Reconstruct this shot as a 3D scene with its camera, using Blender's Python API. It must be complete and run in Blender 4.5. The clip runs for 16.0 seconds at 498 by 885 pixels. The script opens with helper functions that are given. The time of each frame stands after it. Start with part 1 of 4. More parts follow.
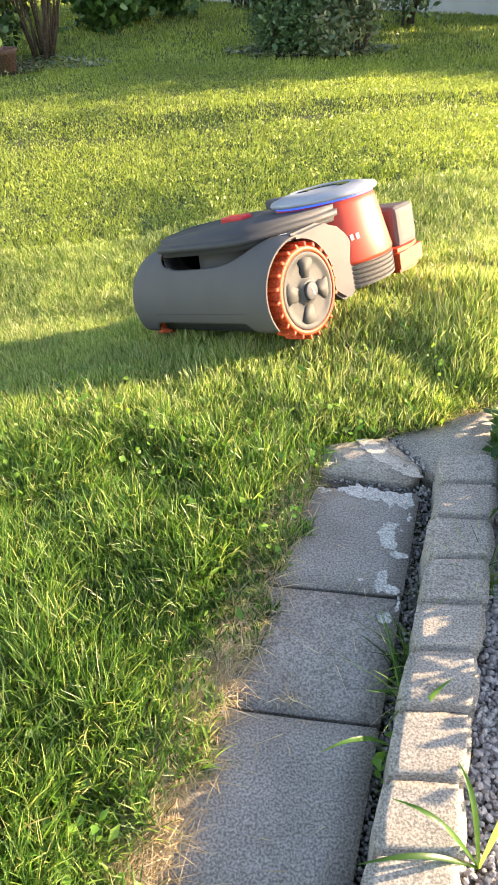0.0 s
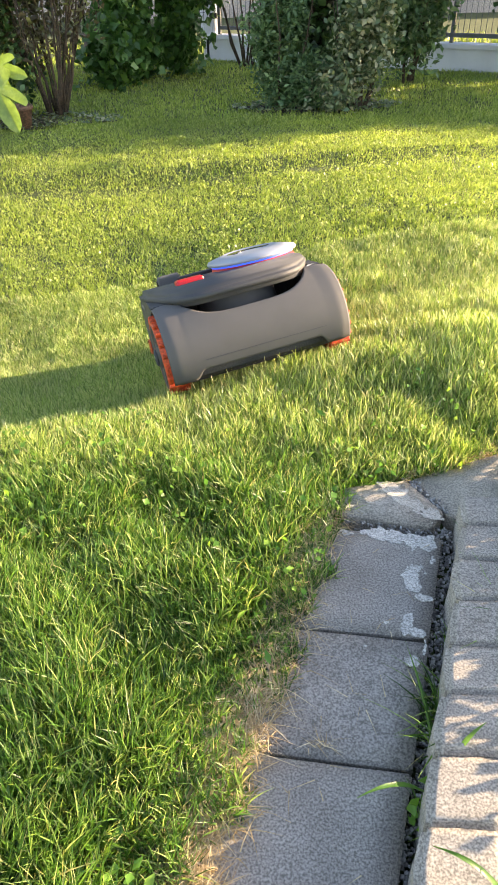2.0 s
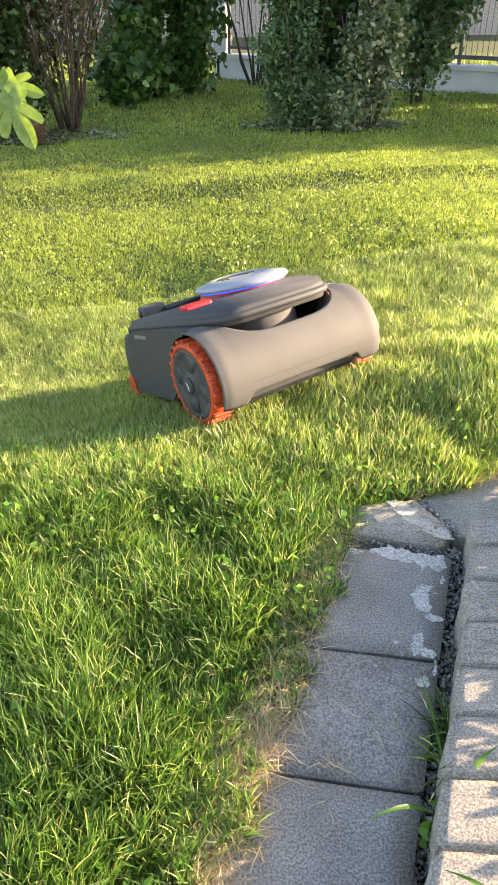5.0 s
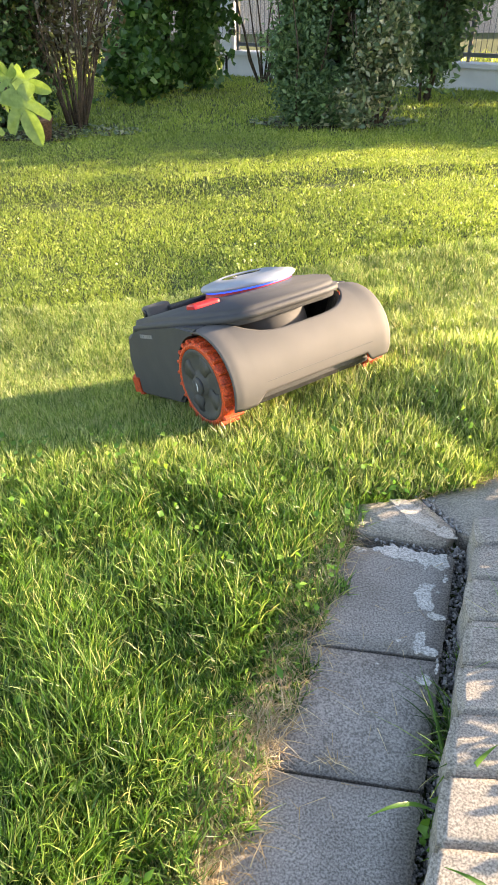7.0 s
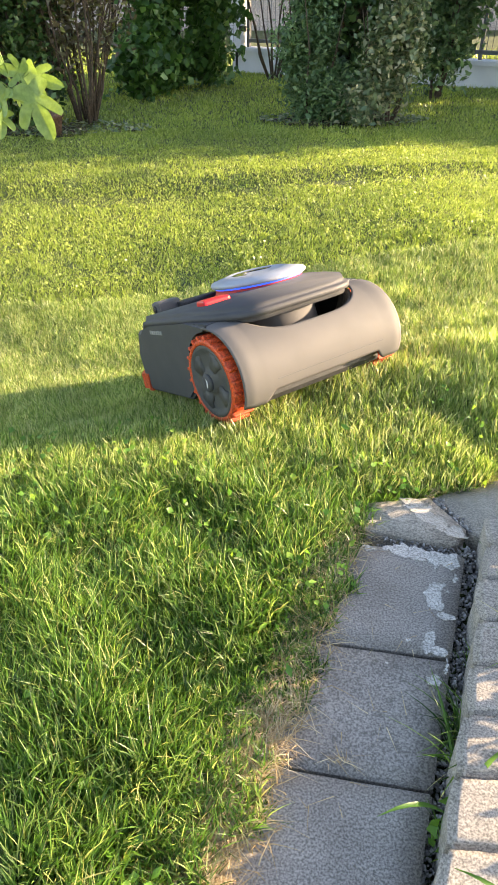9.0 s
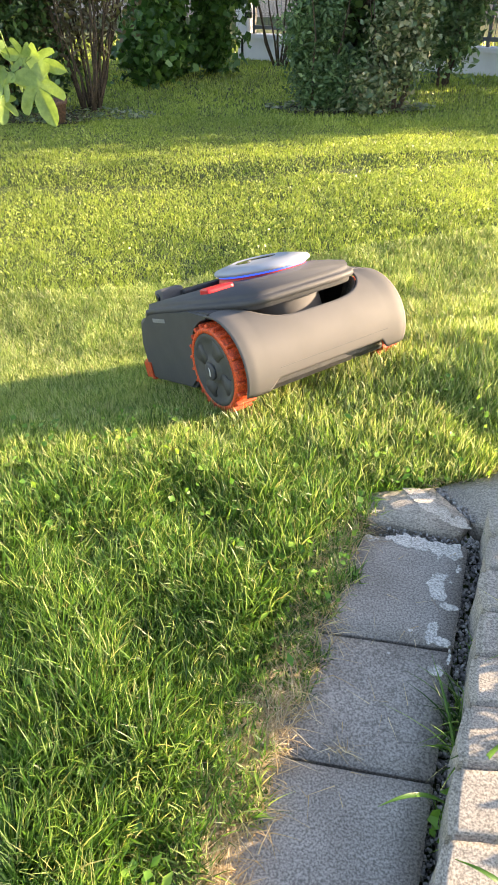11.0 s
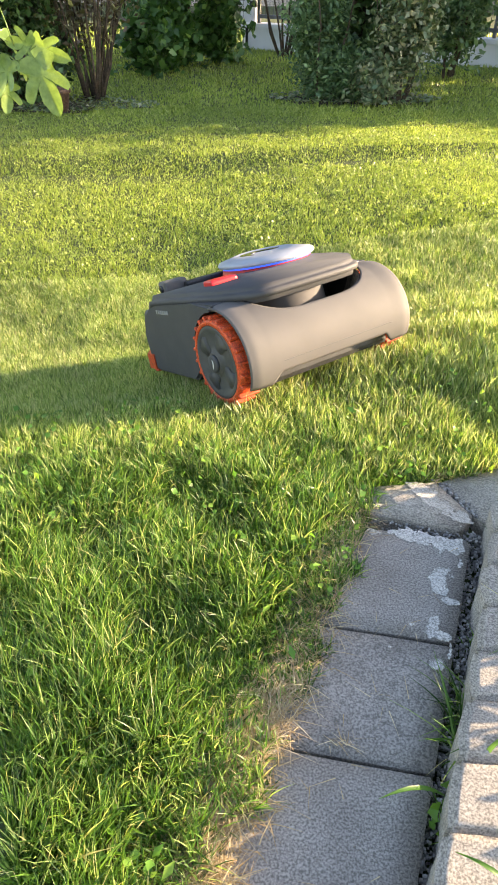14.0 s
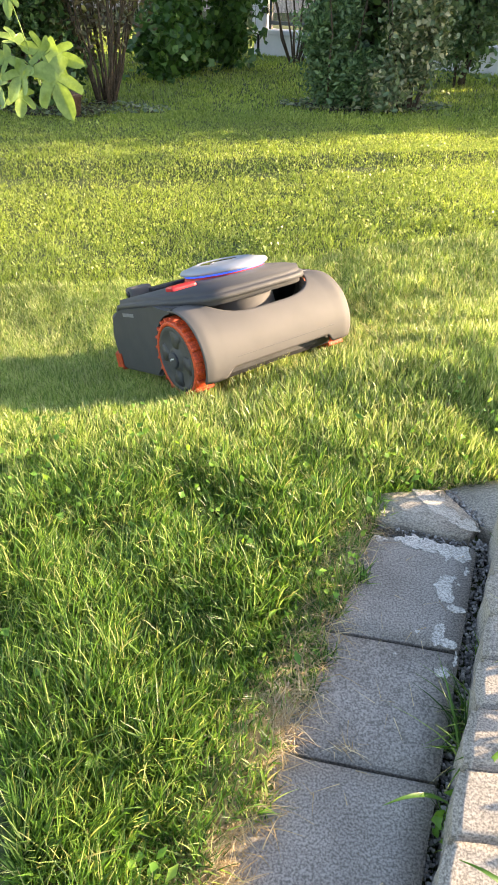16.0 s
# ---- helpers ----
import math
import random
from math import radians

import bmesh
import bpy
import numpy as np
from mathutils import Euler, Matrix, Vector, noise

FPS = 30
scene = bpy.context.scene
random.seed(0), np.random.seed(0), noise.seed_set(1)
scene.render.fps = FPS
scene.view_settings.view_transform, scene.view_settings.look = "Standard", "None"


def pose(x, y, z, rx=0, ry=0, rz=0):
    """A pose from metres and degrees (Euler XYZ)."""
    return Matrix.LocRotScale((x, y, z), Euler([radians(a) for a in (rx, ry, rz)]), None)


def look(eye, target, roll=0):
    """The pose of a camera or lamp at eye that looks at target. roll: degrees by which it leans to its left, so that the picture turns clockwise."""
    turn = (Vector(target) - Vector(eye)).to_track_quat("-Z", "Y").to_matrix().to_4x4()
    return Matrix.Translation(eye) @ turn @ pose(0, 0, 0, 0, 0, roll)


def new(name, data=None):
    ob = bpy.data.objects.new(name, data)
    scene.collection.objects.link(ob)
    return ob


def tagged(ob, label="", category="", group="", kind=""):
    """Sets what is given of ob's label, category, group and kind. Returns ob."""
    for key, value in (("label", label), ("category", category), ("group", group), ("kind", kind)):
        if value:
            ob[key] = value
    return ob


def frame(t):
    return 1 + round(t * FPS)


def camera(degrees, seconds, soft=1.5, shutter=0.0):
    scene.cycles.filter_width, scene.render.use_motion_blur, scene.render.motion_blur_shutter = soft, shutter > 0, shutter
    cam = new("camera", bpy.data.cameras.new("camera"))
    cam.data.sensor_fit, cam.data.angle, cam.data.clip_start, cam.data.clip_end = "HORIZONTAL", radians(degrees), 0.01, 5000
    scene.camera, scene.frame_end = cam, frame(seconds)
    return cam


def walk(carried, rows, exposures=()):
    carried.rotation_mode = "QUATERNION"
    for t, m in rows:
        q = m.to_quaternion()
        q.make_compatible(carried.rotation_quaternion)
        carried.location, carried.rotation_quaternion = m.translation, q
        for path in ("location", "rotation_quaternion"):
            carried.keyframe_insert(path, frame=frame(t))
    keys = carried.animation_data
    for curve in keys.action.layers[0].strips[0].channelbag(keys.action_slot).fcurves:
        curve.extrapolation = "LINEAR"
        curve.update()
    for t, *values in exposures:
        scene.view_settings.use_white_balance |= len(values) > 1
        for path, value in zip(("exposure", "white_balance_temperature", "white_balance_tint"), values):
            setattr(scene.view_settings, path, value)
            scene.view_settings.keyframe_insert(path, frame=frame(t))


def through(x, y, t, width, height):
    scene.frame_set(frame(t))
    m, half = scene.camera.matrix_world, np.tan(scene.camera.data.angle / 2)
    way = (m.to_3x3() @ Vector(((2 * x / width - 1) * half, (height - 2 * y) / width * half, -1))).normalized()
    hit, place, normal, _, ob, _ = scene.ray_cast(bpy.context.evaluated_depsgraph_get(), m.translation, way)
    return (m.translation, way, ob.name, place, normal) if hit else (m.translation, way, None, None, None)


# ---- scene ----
cam = camera(39.8, 16.0, soft=1.0, shutter=0.5)
PATH = [
    (0, (0.056, -0.025, 0.927), (0.087, 1.539, -0.32), -0.9),
    (0.5, (0.043, -0.024, 0.926), (0.083, 1.556, -0.299), -0.9),
    (1, (0.041, -0.041, 0.943), (0.077, 1.559, -0.257), -1.0),
    (1.5, (0.026, -0.042, 0.943), (0.057, 1.579, -0.229), -1.1),
    (2, (0.016, -0.039, 0.94), (0.042, 1.599, -0.207), -1.1),
    (2.5, (0.016, -0.036, 0.94), (0.039, 1.613, -0.191), -1.1),
    (3, (0.013, -0.041, 0.945), (0.031, 1.615, -0.177), -1.0),
    (3.5, (0.008, -0.041, 0.947), (0.026, 1.619, -0.169), -0.8),
    (4, (0.003, -0.042, 0.951), (0.025, 1.62, -0.161), -0.5),
    (6.5, (-0.001, -0.039, 0.945), (0.006, 1.62, -0.172), -0.4),
    (7, (0.002, -0.044, 0.951), (0.004, 1.614, -0.168), -0.3),
    (7.5, (0.003, -0.044, 0.949), (0.001, 1.613, -0.171), -0.3),
    (8, (0.0, -0.041, 0.947), (-0.005, 1.615, -0.174), -0.2),
    (8.5, (-0.001, -0.039, 0.947), (-0.013, 1.616, -0.177), -0.2),
    (9, (-0.006, -0.041, 0.948), (-0.022, 1.613, -0.177), -0.1),
    (11.5, (-0.003, -0.034, 0.938), (-0.032, 1.6, -0.214), 0.0),
    (12, (-0.006, -0.04, 0.944), (-0.031, 1.593, -0.212), 0.3),
    (12.5, (-0.007, -0.041, 0.947), (-0.033, 1.589, -0.212), 0.4),
    (13, (-0.006, -0.04, 0.945), (-0.031, 1.589, -0.215), 0.5),
    (13.5, (-0.009, -0.036, 0.941), (-0.034, 1.59, -0.222), 0.6),
    (14, (-0.008, -0.034, 0.941), (-0.037, 1.59, -0.225), 0.4),
    (14.5, (-0.01, -0.034, 0.938), (-0.04, 1.592, -0.226), 0.5),
    (15, (-0.013, -0.036, 0.943), (-0.046, 1.59, -0.22), 0.5),
    (15.5, (-0.013, -0.039, 0.944), (-0.05, 1.59, -0.215), 0.7),
    (16, (-0.013, -0.038, 0.945), (-0.058, 1.593, -0.211), 0.9),
]
walk(cam, [(t, look(eye, target, roll)) for t, eye, target, roll in PATH], exposures=[(0, 2.2, 7350, 19), (16, 2.2, 7350, 19)])

SUN_EL, SUN_AZ = radians(15.5), radians(77)
sun_dir = Vector((math.cos(SUN_EL) * math.sin(SUN_AZ), math.cos(SUN_EL) * math.cos(SUN_AZ), math.sin(SUN_EL)))

# ---- world, sun ----
world = bpy.data.worlds.new("sky")
scene.world = world
world.use_nodes = True
wn = world.node_tree.nodes
sky = wn.new("ShaderNodeTexSky")
sky.sky_type, sky.sun_disc = "NISHITA", False
sky.sun_elevation, sky.sun_rotation = SUN_EL, SUN_AZ
wn["Background"].inputs["Strength"].default_value = 0.142
world.node_tree.links.new(sky.outputs[0], wn["Background"].inputs["Color"])
sun = new("sun", bpy.data.lights.new("sun", "SUN"))
sun.data.energy, sun.data.angle, sun.data.color = 5.0, radians(0.6), (1.0, 0.84, 0.6)
sun.matrix_world = look(sun_dir * 30, (0, 0, 0))

# ---- materials ----
RNG = np.random.default_rng(7)


def ramp(nt, fac, stops):
    r = nt.nodes.new("ShaderNodeValToRGB")
    while len(r.color_ramp.elements) < len(stops):
        r.color_ramp.elements.new(0.5)
    for e, (p, c) in zip(r.color_ramp.elements, stops):
        e.position, e.color = p, (*c, 1)
    nt.links.new(fac, r.inputs[0])
    return r.outputs[0]


def tex(nt, scale, detail=4, kind="ShaderNodeTexNoise", rough=0.6):
    n = nt.nodes.new(kind)
    n.inputs["Scale"].default_value = scale
    if kind == "ShaderNodeTexNoise":
        n.inputs["Detail"].default_value, n.inputs["Roughness"].default_value = detail, rough
    co = nt.nodes.new("ShaderNodeTexCoord")
    nt.links.new(co.outputs["Object"], n.inputs["Vector"])
    return n


def mix(nt, fac, a, b, mode="MIX"):
    m = nt.nodes.new("ShaderNodeMix")
    m.data_type, m.blend_type = "RGBA", mode
    for sock, val in ((m.inputs[0], fac), (m.inputs[6], a), (m.inputs[7], b)):
        if isinstance(val, (int, float)):
            sock.default_value = val
        elif isinstance(val, tuple):
            sock.default_value = (*val, 1)
        else:
            nt.links.new(val, sock)
    return m.outputs[2]


def surface(name, stops, scale, fine=None, rough=0.7, metal=0.0, bump=0.0, bump_scale=None, rough_var=0.1, bump_dist=0.002):
    """A plain surface: colour by a coarse noise, broken up by a fine one, with relief."""
    m = bpy.data.materials.new(name)
    m.use_nodes = True
    nt = m.node_tree
    p = nt.nodes["Principled BSDF"]
    col = ramp(nt, tex(nt, scale).outputs[0], stops)
    if fine:
        g = ramp(nt, tex(nt, fine, 2).outputs[0], [(0.36, (0.4, 0.4, 0.4)), (0.64, (1.45, 1.45, 1.45))])
        col = mix(nt, 0.8, col, g, "MULTIPLY")
    nt.links.new(col, p.inputs["Base Color"])
    p.inputs["Metallic"].default_value = metal
    r = nt.nodes.new("ShaderNodeMapRange")
    r.inputs[3].default_value, r.inputs[4].default_value = rough - rough_var, min(1, rough + rough_var)
    nt.links.new(tex(nt, scale * 3).outputs[0], r.inputs[0])
    nt.links.new(r.outputs[0], p.inputs["Roughness"])
    if bump:
        b = nt.nodes.new("ShaderNodeBump")
        b.inputs["Strength"].default_value, b.inputs["Distance"].default_value = bump, bump_dist
        nt.links.new(tex(nt, bump_scale or scale * 6, 5).outputs[0], b.inputs["Height"])
        nt.links.new(b.outputs[0], p.inputs["Normal"])
    return m


def foliage(name, stops, patch=((0.8, 0.8, 0.8), (1.15, 1.15, 1.15)), patch_scale=1.5, through=0.45, rough=0.38):
    """Leaves and blades: one tone per blade, larger patches over the plot, light through the blade."""
    m = bpy.data.materials.new(name)
    m.use_nodes = True
    nt = m.node_tree
    p = nt.nodes["Principled BSDF"]
    geo = nt.nodes.new("ShaderNodeNewGeometry")
    col = ramp(nt, geo.outputs["Random Per Island"], stops)
    col = mix(nt, 1.0, col, ramp(nt, tex(nt, patch_scale, 3).outputs[0], [(0.35, patch[0]), (0.65, patch[1])]), "MULTIPLY")
    nt.links.new(col, p.inputs["Base Color"])
    p.inputs["Roughness"].default_value = rough
    t = nt.nodes.new("ShaderNodeBsdfTranslucent")
    nt.links.new(mix(nt, 1.0, col, (1.3, 1.3, 0.75), "MULTIPLY"), t.inputs["Color"])
    s = nt.nodes.new("ShaderNodeMixShader")
    s.inputs[0].default_value = through
    nt.links.new(p.outputs[0], s.inputs[1])
    nt.links.new(t.outputs[0], s.inputs[2])
    nt.links.new(s.outputs[0], nt.nodes["Material Output"].inputs[0])
    return m


def glow(name, color, strength):
    m = bpy.data.materials.new(name)
    m.use_nodes = True
    p = m.node_tree.nodes["Principled BSDF"]
    p.inputs["Base Color"].default_value = (*color, 1)
    p.inputs["Emission Color"].default_value = (*color, 1)
    p.inputs["Emission Strength"].default_value = strength
    return m


SOIL = surface("soil", [(0.3, (0.05, 0.07, 0.02)), (0.7, (0.09, 0.11, 0.035))], 5, 90, 0.95, bump=0.6, bump_scale=60, bump_dist=0.01)
EARTH = surface("garden earth", [(0.3, (0.03, 0.02, 0.013)), (0.7, (0.075, 0.05, 0.032))], 9, 120, 0.95, bump=0.7, bump_scale=70, bump_dist=0.01)
SLAB = surface("weathered grey concrete", [(0.3, (0.2, 0.183, 0.16)), (0.5, (0.26, 0.24, 0.213)), (0.75, (0.33, 0.305, 0.272))], 7, 300, 0.92, bump=0.45, bump_scale=300, bump_dist=0.0012)
# lit copy of the slab concrete: sunlight is put into the paler, warmer colour
SLAB_SUNLIT = surface("sandy concrete in a sunlit tone", [(0.3, (0.27, 0.24, 0.2)), (0.6, (0.36, 0.32, 0.266))], 12, 300, 0.92, bump=0.45, bump_scale=300, bump_dist=0.0012)
STONE = surface("rough split stone", [(0.3, (0.25, 0.228, 0.195)), (0.7, (0.34, 0.31, 0.268))], 14, 320, 0.95, bump=0.35, bump_scale=260, bump_dist=0.0015)
MORTAR = surface("dried white mortar", [(0.3, (0.4, 0.385, 0.35)), (0.7, (0.55, 0.53, 0.48))], 40, 300, 0.9, bump=0.2, bump_scale=300)
MORTAR_SAND = surface("sandy mortar", [(0.3, (0.4, 0.36, 0.3)), (0.7, (0.5, 0.455, 0.39))], 40, 400, 0.92, bump=0.2, bump_scale=300)
PEBBLE = foliage("crushed pale gravel", [(0.0, (0.24, 0.215, 0.205)), (0.5, (0.4, 0.36, 0.345)), (1.0, (0.58, 0.54, 0.51))], through=0.0, rough=0.85)
PEBBLE_GREY = foliage("grey grit", [(0.0, (0.16, 0.155, 0.15)), (0.5, (0.28, 0.27, 0.26)), (1.0, (0.44, 0.43, 0.4))], through=0.0, rough=0.9)
# palest green stops stand in for sun glints on blades; last straw stops are dry blades
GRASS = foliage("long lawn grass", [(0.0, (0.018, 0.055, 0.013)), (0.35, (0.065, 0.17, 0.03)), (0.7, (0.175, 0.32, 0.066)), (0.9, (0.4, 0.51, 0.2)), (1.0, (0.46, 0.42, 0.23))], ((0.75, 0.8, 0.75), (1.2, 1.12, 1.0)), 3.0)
# mown and distant tones are raised to carry the low sun's brightness
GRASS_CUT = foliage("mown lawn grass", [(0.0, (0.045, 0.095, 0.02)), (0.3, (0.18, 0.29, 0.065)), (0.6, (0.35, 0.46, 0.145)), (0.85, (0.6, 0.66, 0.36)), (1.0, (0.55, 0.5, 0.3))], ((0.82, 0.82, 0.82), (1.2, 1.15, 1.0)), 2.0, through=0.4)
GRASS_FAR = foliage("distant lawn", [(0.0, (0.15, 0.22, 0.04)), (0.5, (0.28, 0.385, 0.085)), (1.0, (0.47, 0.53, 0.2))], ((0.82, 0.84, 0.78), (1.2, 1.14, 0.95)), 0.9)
CLOVER = foliage("clover leaf", [(0.0, (0.075, 0.195, 0.030)), (0.6, (0.150, 0.330, 0.045)), (1.0, (0.330, 0.495, 0.075))], patch_scale=4)
STRAW = foliage("dry straw", [(0.0, (0.3, 0.2, 0.1)), (0.6, (0.5, 0.38, 0.21)), (1.0, (0.66, 0.56, 0.38))], through=0.2, rough=0.7)
IVY = foliage("dark ivy leaf", [(0.0, (0.025, 0.065, 0.020)), (0.7, (0.060, 0.128, 0.037)), (1.0, (0.153, 0.238, 0.085))], through=0.25, rough=0.35)
VINE = foliage("creeper leaf", [(0.0, (0.034, 0.102, 0.024)), (0.7, (0.076, 0.187, 0.043)), (1.0, (0.170, 0.323, 0.085))], through=0.3, rough=0.4)
FINE = foliage("fine blue-green leaf", [(0.0, (0.06, 0.13, 0.055)), (0.7, (0.13, 0.23, 0.1)), (1.0, (0.25, 0.36, 0.17))], through=0.3)
# variegated leaf tones, raised further for the sun that touches the shrub
PALE = foliage("variegated leaf", [(0.0, (0.07, 0.12, 0.055)), (0.6, (0.16, 0.22, 0.11)), (1.0, (0.42, 0.41, 0.27))], through=0.25)
RED_LEAF = foliage("bronze leaf", [(0.0, (0.068, 0.051, 0.037)), (0.6, (0.128, 0.111, 0.060)), (1.0, (0.221, 0.238, 0.085))], through=0.3)
# leaf green made paler and yellower, with the sun on it in the colour
FIG = foliage("fig leaf", [(0.0, (0.17, 0.265, 0.068)), (1.0, (0.235, 0.33, 0.105))], ((0.75, 0.8, 0.7), (1.2, 1.15, 1.1)), 45, 0.35, 0.3)
BARK = surface("bark", [(0.3, (0.045, 0.032, 0.022)), (0.7, (0.12, 0.085, 0.06))], 20, 120, 0.95, bump=0.8, bump_scale=60, bump_dist=0.01)
WHITE = surface("white render", [(0.3, (0.62, 0.64, 0.68)), (0.7, (0.75, 0.77, 0.8))], 3, None, 0.85, bump=0.3, bump_scale=120)
METAL = surface("grey painted steel", [(0.3, (0.1, 0.11, 0.12)), (0.7, (0.16, 0.17, 0.18))], 8, None, 0.5, metal=0.4)
DARK_METAL = surface("dark fence steel", [(0.3, (0.02, 0.025, 0.022)), (0.7, (0.04, 0.045, 0.04))], 8, None, 0.55, metal=0.3)
ASPHALT = surface("asphalt", [(0.3, (0.1, 0.1, 0.105)), (0.7, (0.16, 0.16, 0.165))], 2, 80, 0.9)
HOUSE = surface("pink-beige house render", [(0.3, (0.42, 0.36, 0.33)), (0.7, (0.52, 0.45, 0.41))], 1.2, 40, 0.9)
# terracotta darkened by hand for the bush's shade over the pot
TERRA = surface("terracotta", [(0.3, (0.09, 0.05, 0.035)), (0.7, (0.15, 0.085, 0.055))], 14, 90, 0.85)
SHELL = surface("dark grey plastic", [(0.3, (0.042, 0.043, 0.047)), (0.7, (0.052, 0.053, 0.057))], 6, None, 0.66, bump=0.08, bump_scale=700, bump_dist=0.0005)
FENDER = surface("grey matt plastic", [(0.3, (0.082, 0.078, 0.075)), (0.7, (0.096, 0.091, 0.087))], 5, None, 0.74, bump=0.08, bump_scale=700, bump_dist=0.0005)
HUB = surface("dusty grey wheel plastic", [(0.3, (0.04, 0.041, 0.04)), (0.7, (0.07, 0.069, 0.064))], 18, None, 0.72)
DUSTY = surface("dusty grey plastic", [(0.3, (0.06, 0.056, 0.05)), (0.5, (0.1, 0.092, 0.08)), (0.7, (0.2, 0.18, 0.15))], 26, 160, 0.85)
BLACK = surface("black plastic", [(0.3, (0.012, 0.012, 0.013)), (0.7, (0.025, 0.025, 0.027))], 10, 200, 0.45)
ORANGE = surface("orange rubber", [(0.3, (0.5, 0.055, 0.012)), (0.7, (0.62, 0.08, 0.018))], 20, 200, 0.6)
ORANGE_GLOSS = surface("orange red paint", [(0.3, (0.5, 0.046, 0.02)), (0.7, (0.56, 0.056, 0.025))], 8, None, 0.5)
RED = surface("red button plastic", [(0.3, (0.55, 0.015, 0.02)), (0.7, (0.62, 0.02, 0.025))], 8, None, 0.35)
SILVER = surface("satin silver paint", [(0.3, (0.28, 0.305, 0.345)), (0.7, (0.33, 0.355, 0.395))], 6, None, 0.5, metal=0.15)
DARK_RIM = surface("lens black", [(0.3, (0.012, 0.014, 0.018)), (0.7, (0.02, 0.022, 0.028))], 6, None, 0.15)
PRINT_GREY = surface("dull grey print", [(0.3, (0.2, 0.2, 0.2)), (0.7, (0.26, 0.26, 0.26))], 6, None, 0.6)
INK = surface("pale print", [(0.3, (0.6, 0.6, 0.6)), (0.7, (0.7, 0.7, 0.7))], 6, None, 0.5)
BLUE_LIGHT = glow("blue light strip", (0.03, 0.12, 1.0), 0.3)


# ---- mesh helpers ----
def mesh_np(name, verts, faces, mat, smooth=True):
    """A mesh from arrays: verts (n, 3), faces (m, k)."""
    me = bpy.data.meshes.new(name)
    verts, faces = np.asarray(verts, np.float32), np.asarray(faces, np.int32)
    m, k = faces.shape
    me.vertices.add(len(verts))
    me.vertices.foreach_set("co", verts.ravel())
    me.loops.add(m * k)
    me.loops.foreach_set("vertex_index", faces.ravel())
    me.polygons.add(m)
    me.polygons.foreach_set("loop_start", np.arange(m, dtype=np.int32) * k)
    me.polygons.foreach_set("use_smooth", np.full(m, smooth))
    me.update(calc_edges=True)
    me.materials.append(mat)
    return me


def part(name, bm, mat, parent=None, label="", smooth=False):
    me = bpy.data.meshes.new(name)
    bmesh.ops.recalc_face_normals(bm, faces=bm.faces)
    for f in bm.faces:
        f.smooth = smooth
    bm.to_mesh(me)
    bm.free()
    me.materials.append(mat)
    ob = new(name, me)
    if parent:
        ob.parent = parent
    if label:
        tagged(ob, label)
    return ob


def thing(name, loc=(0, 0, 0), **tags):
    ob = new(name)
    ob.location = loc
    return tagged(ob, **tags)


def box(bm, x0, x1, y0, y1, z0, z1, bevel=0.0, seg=2):
    r = bmesh.ops.create_cube(bm, size=1, matrix=Matrix.LocRotScale(((x0 + x1) / 2, (y0 + y1) / 2, (z0 + z1) / 2), None, (x1 - x0, y1 - y0, z1 - z0)))
    if bevel:
        es = {e for v in r["verts"] for e in v.link_edges}
        bmesh.ops.bevel(bm, geom=list(es), offset=bevel, segments=seg, affect="EDGES", profile=0.6)
    return bm


def lathe(bm, profile, n=40, m=None):
    """Turns (radius, height) pairs about z; m poses the result."""
    m = m or Matrix()
    rings = [[bm.verts.new(m @ Vector((r * math.cos(a), r * math.sin(a), z))) for a in (2 * math.pi * i / n for i in range(n))] for r, z in profile]
    for a, b in zip(rings, rings[1:]):
        for i in range(n):
            bm.faces.new((a[i], a[(i + 1) % n], b[(i + 1) % n], b[i]))
    for ring, rev in ((rings[0], True), (rings[-1], False)):
        bm.faces.new(ring[::-1] if rev else ring)
    return bm


def prism(bm, outline, lo, hi, axis="z", bevel=0.0, seg=2):
    """An outline drawn out from lo to hi along an axis."""
    def at(p, h):
        return {"z": (p[0], p[1], h), "x": (h, p[0], p[1]), "y": (p[0], h, p[1])}[axis]
    a = [bm.verts.new(at(p, lo)) for p in outline]
    b = [bm.verts.new(at(p, hi)) for p in outline]
    n = len(a)
    caps = [bm.faces.new(a[::-1]), bm.faces.new(b)]
    for i in range(n):
        bm.faces.new((a[i], a[(i + 1) % n], b[(i + 1) % n], b[i]))
    if bevel:
        bmesh.ops.bevel(bm, geom=list({e for f in caps for e in f.edges}), offset=bevel, segments=seg, affect="EDGES")
    return bm


def tube(bm, pts, radii, n=6):
    prev = None
    for i, (p, r) in enumerate(zip(pts, radii)):
        p = Vector(p)
        d = (Vector(pts[min(i + 1, len(pts) - 1)]) - Vector(pts[max(i - 1, 0)])).normalized()
        q = d.to_track_quat("Z", "Y")
        ring = [bm.verts.new(p + q @ Vector((r * math.cos(2 * math.pi * k / n), r * math.sin(2 * math.pi * k / n), 0))) for k in range(n)]
        if prev:
            for k in range(n):
                bm.faces.new((prev[k], prev[(k + 1) % n], ring[(k + 1) % n], ring[k]))
        else:
            bm.faces.new(ring[::-1])
        prev = ring
    bm.faces.new(prev)
    return bm


def smooth01(x, lo, hi):
    s = np.clip((np.asarray(x, float) - lo) / (hi - lo), 0, 1)
    return s * s * (3 - 2 * s)


def soft_step(u):
    return 0.08 * np.log1p(np.exp(np.clip(u / 0.08, -40, 40)))


